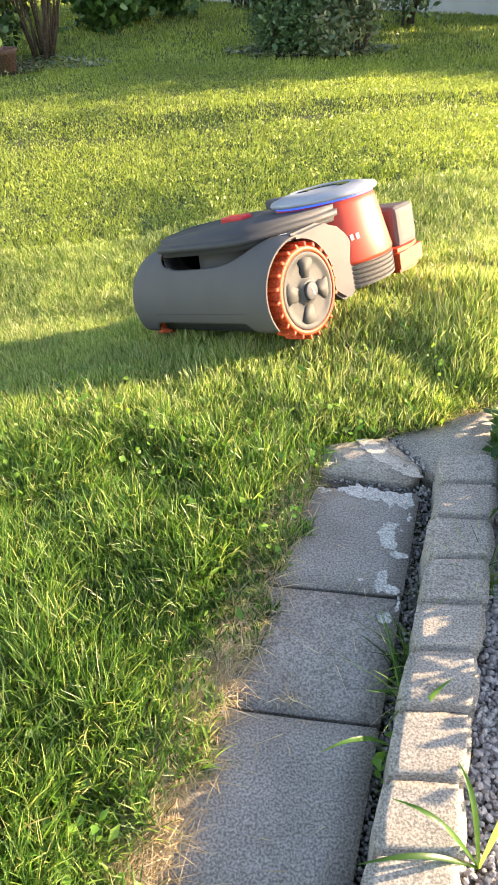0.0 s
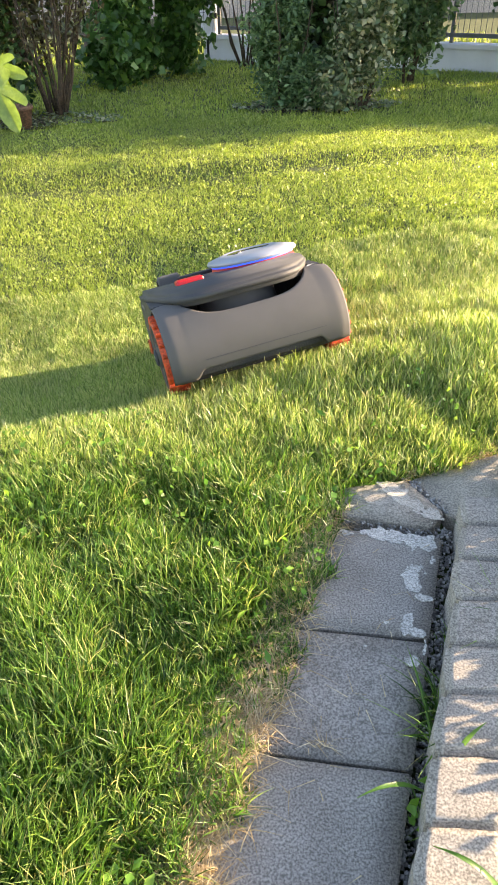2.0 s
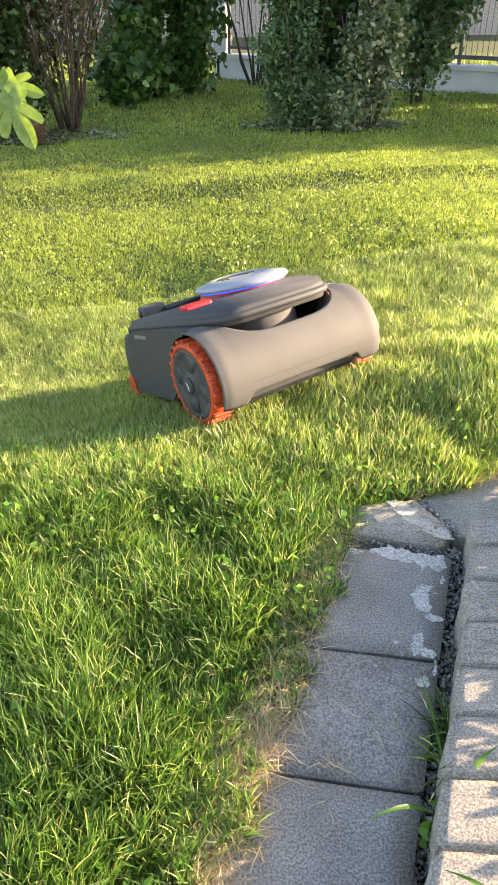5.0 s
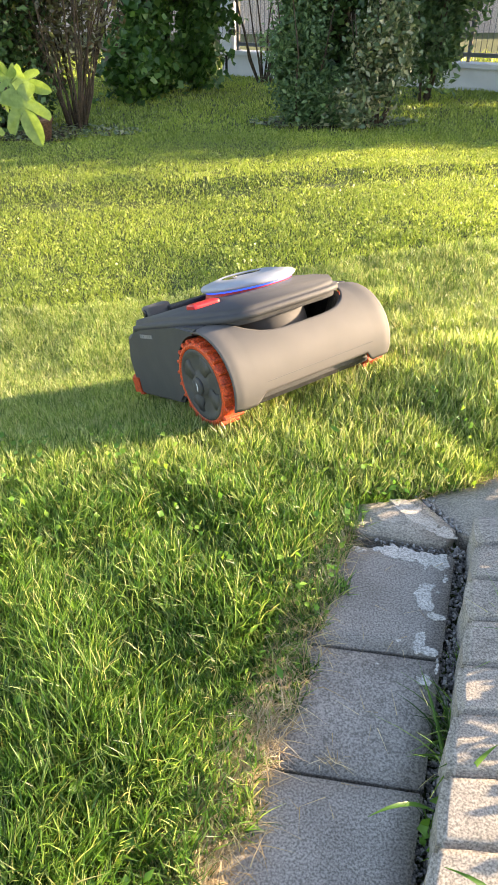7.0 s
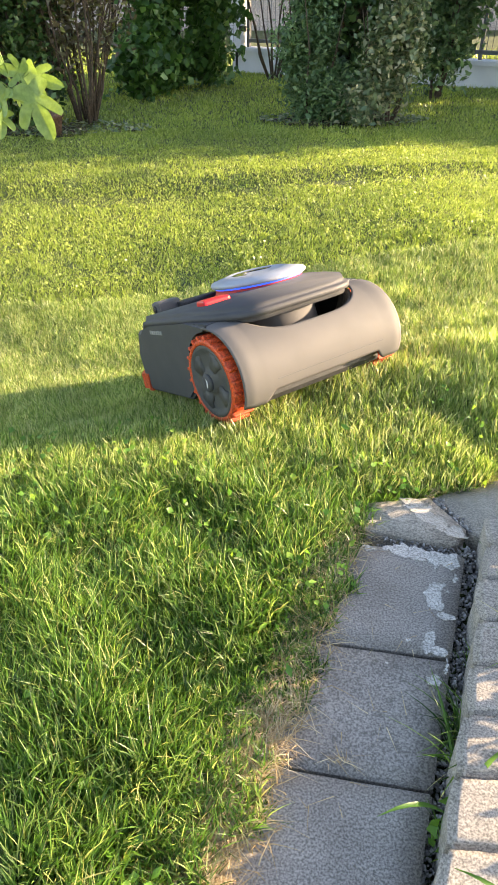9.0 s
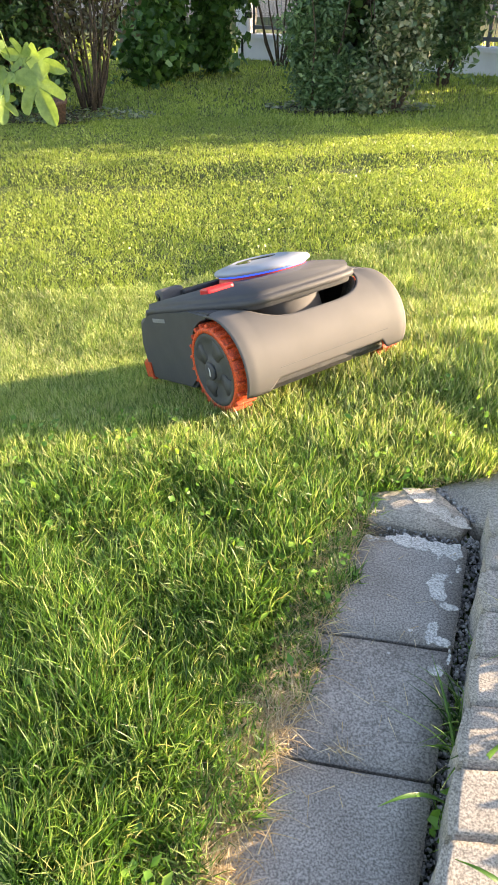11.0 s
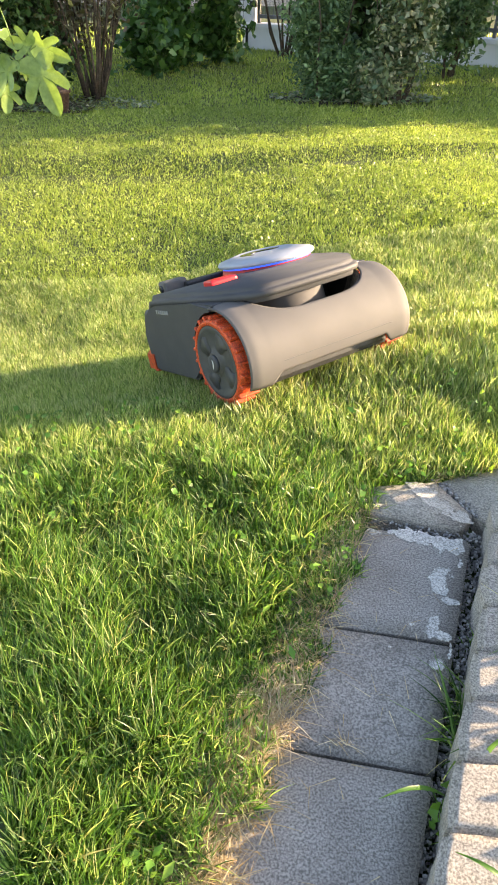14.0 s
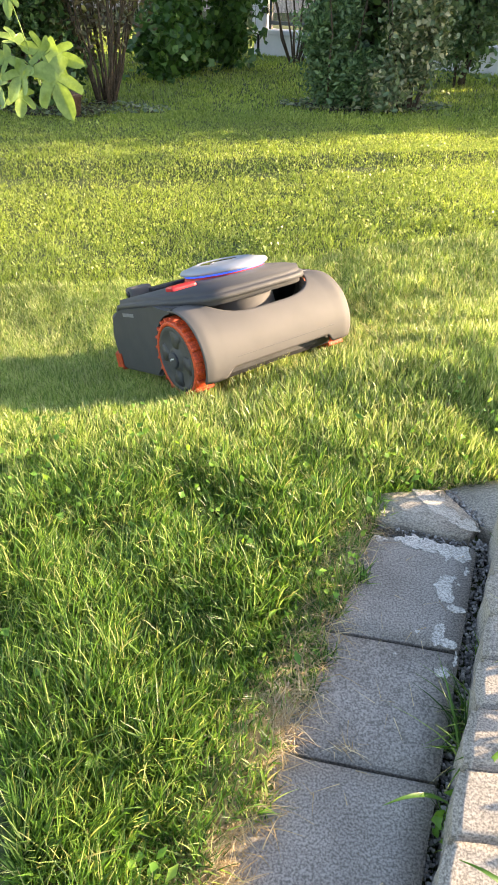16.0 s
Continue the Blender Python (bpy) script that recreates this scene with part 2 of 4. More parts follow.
def ground_z(x, y):
    """The lie of the land: level by the slabs, then a bank that falls away and to one side, then nearly level."""
    x, y = np.asarray(x, float), np.asarray(y, float)
    bank = 0.217 * 0.9 * np.tanh((x - 0.1) / 0.9) * smooth01(y, 1.25, 1.7) * (1 - smooth01(y, 2.8, 6.5))
    near = np.clip(y, -5, 5)
    fall = -0.25 * (soft_step(near - 1.56) - soft_step(near - 2.38))
    fall = fall - 0.014 * np.clip(y - 2.38, 0, 12)
    bumps = 0.006 * np.sin(5.1 * x + 1.3) * np.sin(4.3 * y) * smooth01(y, 1.2, 1.8)
    return bank + fall + bumps - 0.012


def wander(x, y, scale):
    """A smooth uneven field about 0, from waves in many directions."""
    r = np.random.default_rng(int(scale * 10))
    out = 0
    for k in range(9):
        a, f, p = r.uniform(0, 6.28), scale * r.uniform(0.5, 2.2), r.uniform(0, 6.28)
        out = out + np.sin(f * (x * np.cos(a) + y * np.sin(a)) + p + 1.2 * np.sin(0.7 * f * (y * np.cos(a) - x * np.sin(a)))) / 3
    return out


def blades(x, y, z, h, w, lean, seg=3, comb=None):
    """Grass blades as curved tapering strips. All arrays of one length."""
    n = len(x)
    az, fa = RNG.uniform(0, 2 * np.pi, n), RNG.uniform(0, np.pi, n)
    if comb is not None:
        az = comb
    dx, dy = np.cos(az), np.sin(az)
    sx, sy = np.cos(fa), np.sin(fa)
    vs = []
    for i in range(seg + 1):
        t = i / seg
        up = h * (t - 0.35 * np.minimum(lean, 1.6) * t * t * 0.9)
        out = h * lean * t * t
        cx, cy, cz = x + dx * out, y + dy * out, z + up
        ww = w * 0.5 * (1 - t) ** 0.6 if i < seg else 0
        if i < seg:
            vs.append(np.stack([cx - sx * ww, cy - sy * ww, cz], 1))
            vs.append(np.stack([cx + sx * ww, cy + sy * ww, cz], 1))
        else:
            vs.append(np.stack([cx, cy, cz], 1))
    k = len(vs)
    verts = np.stack(vs, 1).reshape(-1, 3)
    f = []
    for i in range(seg - 1):
        a = 2 * i
        f += [(a, a + 1, a + 3), (a, a + 3, a + 2)]
    f.append((k - 3, k - 2, k - 1))
    faces = (np.arange(n)[:, None, None] * k + np.array(f)[None]).reshape(-1, 3)
    return verts, faces


def leaves(c, size, flat=0.0, long=1.5, droop=0.25):
    """Folded diamond leaves round the centres c (n, 3)."""
    n = len(c)
    nrm = RNG.normal(size=(n, 3))
    nrm[:, 2] = np.abs(nrm[:, 2]) + flat
    nrm /= np.linalg.norm(nrm, axis=1)[:, None]
    d = RNG.normal(size=(n, 3))
    d[:, 2] -= droop
    d -= nrm * (d * nrm).sum(1)[:, None]
    d /= np.linalg.norm(d, axis=1)[:, None]
    s = np.cross(nrm, d)
    size = (np.broadcast_to(size, n) * RNG.uniform(0.6, 1.3, n))[:, None]
    base, tip = c - d * size * 0.5 * long, c + d * size * 0.5 * long - nrm * size * 0.15
    lf, rt = c + s * size * 0.5 + nrm * size * 0.12 - d * size * 0.1, c - s * size * 0.5 + nrm * size * 0.12 - d * size * 0.1
    verts = np.stack([base, rt, tip, lf], 1).reshape(-1, 3)
    faces = (np.arange(n)[:, None, None] * 4 + np.array([(0, 1, 2), (0, 2, 3)])[None]).reshape(-1, 3)
    return verts, faces


def cloud(lumps, n, hollow=0.55):
    """Points in the outer part of a set of lumps (x, y, z, rx, ry, rz)."""
    lumps = np.array(lumps, float)
    k = RNG.choice(len(lumps), n, p=(v := lumps[:, 3] * lumps[:, 5]) / v.sum())
    d = RNG.normal(size=(n, 3))
    d /= np.linalg.norm(d, axis=1)[:, None]
    r = RNG.uniform(hollow ** 3, 1, n) ** (1 / 3) * (1 + 0.18 * RNG.normal(size=n))
    return lumps[k, :3] + d * r[:, None] * lumps[k, 3:]


# ---- ground ----
def build_ground():
    xs = np.concatenate([[-600, -120, -30, -12], np.linspace(-5, -1.6, 15), np.linspace(-1.4, 1.6, 76), np.linspace(1.9, 6, 16), [12, 30, 120, 600]])
    ys = np.concatenate([[-600, -100, -20, -5, -2, -1], np.linspace(-0.4, 2.6, 76), np.linspace(2.8, 10, 37), [14, 30, 120, 600]])
    gx, gy = np.meshgrid(xs, ys)
    gz = ground_z(gx, gy) - 0.035 * smooth01(strip_v(gx, gy), -0.26, -0.24) * (1 - smooth01(gy, 1.0, 1.08)) * smooth01(gy, -1.0, -0.6)
    nx, ny = len(xs), len(ys)
    i, j = np.meshgrid(np.arange(nx - 1), np.arange(ny - 1))
    a = (j * nx + i).ravel()
    ob = new("ground", mesh_np("ground", np.stack([gx.ravel(), gy.ravel(), gz.ravel()], 1), np.stack([a, a + 1, a + nx + 1, a + nx], 1), SOIL))
    tagged(ob, "dark soil under a mown garden lawn", "ground", kind="structure")


# the border of slabs and stones runs along U; V points across it, away from the lawn
U, V = np.array((0.327, 0.945)), np.array((0.945, -0.327))
O = np.array((0.325, 0.711))


def strip_v(x, y):
    return (x - O[0]) * V[0] + (y - O[1]) * V[1]


def strip_s(x, y):
    return (x - O[0]) * U[0] + (y - O[1]) * U[1]


def at_border(s, v):
    return O + U * s + V * v


def rough_block(name, quad, z0, z1, mat, bevel, wobble, seed, cuts=5):
    """A cast or split block on four corners, its top and edges uneven."""
    bm = bmesh.new()
    prism(bm, quad, z0, z1)
    bmesh.ops.subdivide_edges(bm, edges=bm.edges[:], cuts=cuts, use_grid_fill=True)
    bmesh.ops.bevel(bm, geom=[e for e in bm.edges if len(e.link_faces) == 2 and e.calc_face_angle() > 0.8], offset=bevel, segments=2, affect="EDGES")
    bmesh.ops.recalc_face_normals(bm, faces=bm.faces)
    bm.normal_update()
    for v in bm.verts:
        p = v.co * 14 + Vector((seed * 3.1, seed * 1.7, 0))
        q = v.co * 45 + Vector((seed * 2.3, 0, seed))
        v.co += v.normal * (wobble * noise.noise(p) + 0.35 * wobble * noise.noise(q))
    return part(name, bm, mat, smooth=True)


def build_border():
    skew = np.array((0.985, -0.17)) - V
    # slabs along the lawn, each from s0 to s1
    for k, (s0, s1) in enumerate([(0.004, 0.262), (-0.236, -0.003), (-0.482, -0.243), (-0.73, -0.489), (-0.98, -0.737)]):
        q = []
        for s, v in ((s0, -0.3), (s0, 0.0), (s1, 0.0), (s1, -0.3)):
            q.append(tuple(at_border(s, v) + skew * (v + 0.0)))
        ob = rough_block("paving_slab", q, -0.055, 0.0 - 0.002 * (k % 2), SLAB, 0.004, 0.0012, k)
        tagged(ob, "weathered grey concrete paving slab at the lawn's edge", "paving slab", "slabs along the lawn")
    # corner and turned slabs get the concrete with sunlight in its colour
    ob = rough_block("paving_slab", [(0.205, 1.035), (0.4, 0.985), (0.43, 1.025), (0.375, 1.135), (0.235, 1.115)], -0.05, 0.008, SLAB_SUNLIT, 0.004, 0.0015, 7)
    tagged(ob, "broken corner slab in a sunlit pale tone, with mortar smears", "paving slab", "slabs along the lawn")
    for k, x0 in enumerate((0.39, 0.70, 1.01)):
        d = np.array((0.93, 0.37))
        n = np.array((0.37, -0.93))
        p = np.array((0.39, 1.142)) + d * 0.318 * k
        w = 0.235
        q = [tuple(p), tuple(p + n * (0.13 if k == 0 else w)), tuple(p + n * w + d * (0.1 if k == 0 else 0)), tuple(p + n * w + d * 0.31), tuple(p + d * 0.31)]
        if k:
            q = [tuple(p), tuple(p + n * w), tuple(p + n * w + d * 0.31), tuple(p + d * 0.31)]
        ob = rough_block("paving_slab", q, -0.05, 0.004, SLAB_SUNLIT, 0.004, 0.0012, 11 + k)
        tagged(ob, "concrete paving slab, sunlight put into its sandy tone", "paving slab", "slabs along the lawn")
    # raised row of edging stones
    ends = [(0.496, 0.989), (0.478, 0.904), (0.44, 0.815), (0.411, 0.725), (0.378, 0.635), (0.344, 0.551), (0.309, 0.46), (0.273, 0.368), (0.244, 0.284), (0.21, 0.195), (0.175, 0.1), (0.14, 0.0)]
    wid = [0.05, 0.048, 0.049, 0.047, 0.049, 0.044, 0.047, 0.046, 0.048, 0.047, 0.048, 0.047]
    for k, ((x1, y1), (x0, y0)) in enumerate(zip(ends, ends[1:])):
        w0, w1 = wid[k + 1], wid[k]
        gap = 0.0008
        a, b = np.array((x0, y0)) + U * gap, np.array((x1, y1)) - U * gap
        side = np.array((1.0, -0.09))
        q = [tuple(a - side * w0), tuple(a + side * w0), tuple(b + side * w1), tuple(b - side * w1)]
        ob = rough_block("edging_stone", q, -0.05, 0.081 + 0.0008 * ((k * 7) % 3 - 1), STONE, 0.006, 0.0022, 20 + k, cuts=6)
        along, length = (b - a) / np.linalg.norm(b - a), np.linalg.norm(b - a)
        for v in ob.data.vertices:
            off = np.array(v.co[:2]) - a
            t = min(1.0, max(0.0, float(off @ along) / length))
            grow = 1 + (0.1 + 0.04 * (k % 3)) * 4 * t * (1 - t)
            lat = off - along * (off @ along)
            v.co.x, v.co.y = (a + along * (off @ along) + lat * grow).tolist()
        tagged(ob, "rough split pale stone block in a raised edging row", "edging stone", "edging stones")
    # white mortar smears on the slabs: along the border, across it, half sizes, seed
    for s, v, rs, rv, sd in ((0.236, -0.1, 0.022, 0.07, 1), (0.232, -0.035, 0.026, 0.036, 2), (0.135, -0.04, 0.036, 0.02, 3), (0.09, -0.022, 0.008, 0.018, 4), (0.022, -0.04, 0.026, 0.01, 6), (0.008, -0.018, 0.01, 0.022, 7), (0.013, -0.075, 0.007, 0.009, 8), (-0.05, -0.022, 0.018, 0.024, 9), (0.19, -0.012, 0.012, 0.014, 10), (-0.02, -0.006, 0.018, 0.005, 11), (-0.045, -0.1, 0.003, 0.005, 12), (0.22, -0.185, 0.01, 0.014, 13)):
        c = at_border(s, v)
        smear(c, rs, rv, math.atan2(U[1], U[0]), 0.0, sd, "dried white mortar smear on a grey slab", MORTAR)
    for c, r1, r2, a, sd in (((0.36, 1.075), 0.062, 0.026, -1.05, 21), ((0.4, 1.018), 0.03, 0.022, -1.1, 22), ((0.325, 1.115), 0.022, 0.014, -0.6, 23), ((0.24, 1.05), 0.012, 0.006, 0.3, 24)):
        smear(c, r1, r2, a, 0.008, sd, "broad pale mortar patch on the broken corner slab", MORTAR_SAND)


def smear(c, r1, r2, turn, z, seed, label, mat):
    """A thin ragged patch of mortar about c, broken up into islands."""
    bm = bmesh.new()
    ct, st, cell = math.cos(turn), math.sin(turn), 0.0017
    n1, n2 = int(1.5 * r1 / cell), int(1.5 * r2 / cell)
    grid = {}

    def vert(i, j):
        if (i, j) not in grid:
            x, y = i * cell, j * cell
            x, y = x + 0.0007 * noise.noise(Vector((x * 900, y * 900, seed))), y + 0.0007 * noise.noise(Vector((x * 900, y * 900, seed + 9)))
            grid[i, j] = bm.verts.new((c[0] + x * ct - y * st, c[1] + x * st + y * ct, z - 0.0005))
        return grid[i, j]
    for i in range(-n1, n1):
        for j in range(-n2, n2):
            x, y = (i + 0.5) * cell, (j + 0.5) * cell
            p = Vector((x, y, seed * 0.37))
            f = 1 - (x / r1) ** 2 - (y / r2) ** 2 + 1.0 * noise.noise(p * 38) + 0.75 * noise.noise(p * 95) + 0.3 * noise.noise(p * 240)
            if f > 0.34:
                bm.faces.new((vert(i, j), vert(i + 1, j), vert(i + 1, j + 1), vert(i, j + 1)))
    if not bm.faces:
        bm.free()
        return
    r = bmesh.ops.extrude_face_region(bm, geom=bm.faces[:])
    for v in r["geom"]:
        if isinstance(v, bmesh.types.BMVert):
            v.co.z += 0.0016 + 0.0001 * (seed % 5)
    tagged(part("mortar_smear", bm, mat), label, "mortar", "mortar smears")


def pebbles(name, pts, size, mat, label):
    """Many small angular stones in one mesh."""
    bm = bmesh.new()
    bmesh.ops.create_icosphere(bm, subdivisions=1, radius=1)
    bv = np.array([v.co[:] for v in bm.verts])
    bf = np.array([[v.index for v in f.verts] for f in bm.faces])
    bm.free()
    n = len(pts)
    s = size * RNG.uniform(0.55, 1.3, (n, 1, 1)) * RNG.uniform(0.6, 1.2, (n, 1, 3))
    q = RNG.normal(size=(n, 3, 3))
    q = np.linalg.qr(q)[0]
    loc = (bv[None] * RNG.uniform(0.75, 1.15, (n, len(bv), 1))) * s
    verts = (np.einsum("nij,nkj->nki", q, loc) + np.asarray(pts)[:, None]).reshape(-1, 3)
    faces = (np.arange(n)[:, None, None] * len(bv) + bf[None]).reshape(-1, 3)
    tagged(new(name, mesh_np(name, verts, faces, mat, False)), label, "gravel", kind="stuff")


def build_gravel():
    p = []
    for i in range(14000):
        s, v = RNG.uniform(-0.62, 0.3), RNG.uniform(0.1, 0.3)
        x, y = at_border(s, v)
        if y > 0.97 - 0.05 * (x - 0.5):
            continue
        p.append((x, y, RNG.uniform(0.0, 0.022)))
    pebbles("gravel", p, 0.0052, PEBBLE, "crushed pale pinkish gravel beyond the edging stones")
    p = []
    for i in range(4200):
        s, v = RNG.uniform(-0.6, 0.31), RNG.uniform(0.0, 0.07)
        x, y = at_border(s, v)
        p.append((x, y, RNG.uniform(-0.045, -0.016)))
    for i in range(700):
        x, y = at_border(RNG.uniform(0.262, 0.3), RNG.uniform(-0.25, 0.06))
        p.append((x, y, RNG.uniform(-0.03, -0.005)))
    for i in range(260):
        t = RNG.uniform(0, 1)
        p.append((0.378 + 0.062 * t + RNG.normal(0, 0.005), 1.14 - 0.12 * t + RNG.normal(0, 0.005), RNG.uniform(-0.012, 0.006)))
    pebbles("grit", p, 0.0034, PEBBLE_GREY, "grey grit in the gaps between slabs and stones")


# ---- lawn ----
def in_lawn(x, y, edge=0.0):
    """1 where grass grows: left of the ragged slab edge, or beyond the corner slabs."""
    wav = 0.014 * np.sin(31 * y) + 0.011 * np.sin(73 * y + 1) + 0.008 * np.sin(17 * x)
    v, s = strip_v(x, y), strip_s(x, y)
    lim = np.interp(s, [-0.6, -0.45, -0.19, 0.03, 0.2, 0.3], [-0.245, -0.235, -0.225, -0.207, -0.2, -0.2])
    left = (v < lim + wav + edge) & (s < 0.36)
    far_line = np.interp(x, [0.19, 0.24, 0.38, 0.5, 0.7, 1.4], [0.95, 1.11, 1.14, 1.185, 1.265, 1.54])
    beyond = (y > far_line + wav * 0.7 - edge) & ((x > 0.19) | (s >= 0.36))
    return left | beyond


def wedge(n, y0, y1, spread=0.46, margin=0.12, power=1.0):
    """Points over the plot that lies before the path, between two distances."""
    y = y0 + (y1 - y0) * RNG.uniform(0, 1, n) ** power
    x = RNG.uniform(-1, 1, n) * (spread * y + margin)
    return x, y


def lawn(name, n, y0, y1, h, w, lean, mat, label, seg=3, spread=0.46, margin=0.2, hfun=None, tufted=0.0):
    x, y = wedge(n, y0, y1, spread, margin)
    ok = in_lawn(x, y)
    x, y = x[ok], y[ok]
    m = len(x)
    hh = h * RNG.uniform(0.45, 1.25, m) * (hfun(x, y) if hfun else 1)
    hh *= np.clip(0.92 + 0.16 * wander(x, y, 14.0) + 0.1 * wander(x, y, 40.0), 0.6, 1.3)
    v, f = blades(x, y, ground_z(x, y) - 0.004, hh, w * RNG.uniform(0.6, 1.25, m), lean * RNG.uniform(0.2, 1.5, m), seg,
                  3.2 * wander(x, y, 6.0) + RNG.normal(0, tufted, m) if tufted else None)
    tagged(new(name, mesh_np(name, v, f, mat)), label, "grass", kind="stuff")


def near_height(x, y):
    track = smooth01(y - 0.25 * x, 1.12, 1.4)
    edge = smooth01(-strip_v(x, y), 0.2, 0.4)
    return (1 - 0.45 * track) * (0.62 + 0.38 * edge)


def build_lawn():
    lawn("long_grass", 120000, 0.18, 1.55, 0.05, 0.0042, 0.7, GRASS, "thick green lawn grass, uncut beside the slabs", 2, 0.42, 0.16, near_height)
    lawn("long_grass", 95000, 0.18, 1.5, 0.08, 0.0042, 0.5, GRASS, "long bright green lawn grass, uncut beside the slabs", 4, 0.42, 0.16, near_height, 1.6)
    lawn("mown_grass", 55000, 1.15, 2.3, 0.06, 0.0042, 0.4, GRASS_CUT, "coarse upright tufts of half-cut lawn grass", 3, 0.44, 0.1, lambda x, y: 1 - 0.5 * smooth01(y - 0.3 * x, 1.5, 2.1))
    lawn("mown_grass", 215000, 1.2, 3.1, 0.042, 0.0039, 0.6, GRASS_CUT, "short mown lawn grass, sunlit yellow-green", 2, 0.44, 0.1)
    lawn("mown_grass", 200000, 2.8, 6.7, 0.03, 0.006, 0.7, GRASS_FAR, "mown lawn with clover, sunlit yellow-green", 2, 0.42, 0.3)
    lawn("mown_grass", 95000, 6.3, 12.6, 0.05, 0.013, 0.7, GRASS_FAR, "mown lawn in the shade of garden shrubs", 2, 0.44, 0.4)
    # the lawn goes on to both sides
    x, y = RNG.uniform(-6, 6, 60000), RNG.uniform(-1.5, 8, 60000)
    ok = (np.abs(x) > 0.42 * np.maximum(y, 0) + 0.2) & ((x < -0.3) | (y > 1.45 + 0.3 * np.maximum(x, 0)))
    x, y = x[ok], y[ok]
    v, f = blades(x, y, ground_z(x, y) - 0.004, 0.045 * RNG.uniform(0.5, 1.2, len(x)), np.full(len(x), 0.014), RNG.uniform(0.2, 1.0, len(x)), 2)
    tagged(new("mown_grass", mesh_np("mown_grass", v, f, GRASS_FAR)), "mown lawn grass to both sides of the garden", "grass", kind="stuff")
    # clover and broad weed leaves
    for n, y0, y1, s, zz in ((1500, 0.25, 1.5, 0.014, 0.045), (14000, 3.2, 6.9, 0.014, 0.028)):
        x, y = wedge(n, y0, y1)
        ok = in_lawn(x, y) & (np.sin(5 * x + 3 * y) * np.sin(3 * x - 4 * y + 1) > -0.25)
        x, y = x[ok], y[ok]
        c = np.stack([x, y, ground_z(x, y) + zz * RNG.uniform(0.5, 1.3, len(x))], 1)
        v, f = leaves(c, s, flat=0.7, long=1.0)
        tagged(new("clover", mesh_np("clover", v, f, CLOVER if y1 < 2 else GRASS_FAR)), "small round clover leaves scattered through the lawn", "clover", kind="stuff")
    # broad-leaved weeds in the long grass
    spots = []
    for k in range(40):
        x, y = wedge(1, 0.3, 1.35, 0.36, 0.1)
        if in_lawn(x, y, -0.03)[0]:
            g = float(ground_z(x, y)[0])
            spots += [(x[0] + RNG.normal(0, 0.02), y[0] + RNG.normal(0, 0.02), g + RNG.uniform(0.025, 0.05)) for _ in range(7)]
    v, f = leaves(np.array(spots), 0.0095, 0.9, 2.2)
    tagged(new("lawn_weeds", mesh_np("lawn_weeds", v, f, CLOVER)), "small broad-leaved weeds among the long grass", "weed", kind="stuff")
    # loose straw lying on the slabs
    n = 70
    s, v = RNG.uniform(-0.6, 0.25, n), RNG.uniform(-0.22, -0.01, n) - 0.04 * RNG.uniform(0, 1, n)
    x, y = O[0] + U[0] * s + V[0] * v, O[1] + U[1] * s + V[1] * v
    vv, f = blades(x, y, np.full(n, 0.001), np.full(n, 0.006), np.full(n, 0.0016), RNG.uniform(3, 9, n), 3)
    vv[:, 2] = np.maximum(vv[:, 2], 0.0025)
    tagged(new("straw", mesh_np("straw", vv, f, STRAW)), "loose dry straw bits lying on the slabs", "straw", kind="stuff")
    # a wisp of straw caught in a joint
    n = 26
    x, y = at_border(-0.24, -0.13)
    x, y = x + RNG.normal(0, 0.012, n), y + RNG.normal(0, 0.006, n)
    vv, f = blades(x, y, np.full(n, 0.001), np.full(n, 0.007), np.full(n, 0.002), RNG.uniform(2, 5, n), 3)
    vv[:, 2] = np.maximum(vv[:, 2], 0.0025)
    tagged(new("straw", mesh_np("straw", vv, f, STRAW)), "wisp of dry straw caught in a slab joint", "straw", kind="stuff")
    # dry straw along the slab edge
    s = RNG.uniform(-0.62, 0.3, 8000)
    v = -0.24 + RNG.normal(0, 0.024, len(s)) - 0.025 * smooth01(-s, 0.1, 0.35)
    x, y = O[0] + U[0] * s + V[0] * v, O[1] + U[1] * s + V[1] * v
    thin = RNG.uniform(0, 1, len(s)) < 0.25 + 0.75 * smooth01(-s, 0.12, 0.3)
    x, y = x[thin], y[thin]
    n = len(x)
    vv, f = blades(x, y, np.full(n, 0.002), RNG.uniform(0.014, 0.034, n), np.full(n, 0.0022), RNG.uniform(0.8, 2.8, n), 3)
    tagged(new("straw", mesh_np("straw", vv, f, STRAW)), "dry straw-coloured dead grass along the slab edge", "straw", kind="stuff")
    x = RNG.uniform(0.35, 1.0, 700)
    y = np.interp(x, [0.24, 0.38, 0.5, 0.7, 1.4], [1.12, 1.145, 1.19, 1.27, 1.55]) + RNG.normal(0.005, 0.012, 700)
    vv, f = blades(x, y, np.full(700, 0.0), RNG.uniform(0.012, 0.03, 700), np.full(700, 0.002), RNG.uniform(0.8, 2.2, 700), 3)
    tagged(new("straw", mesh_np("straw", vv, f, STRAW)), "dry grass fringe behind the corner slabs", "straw", kind="stuff")


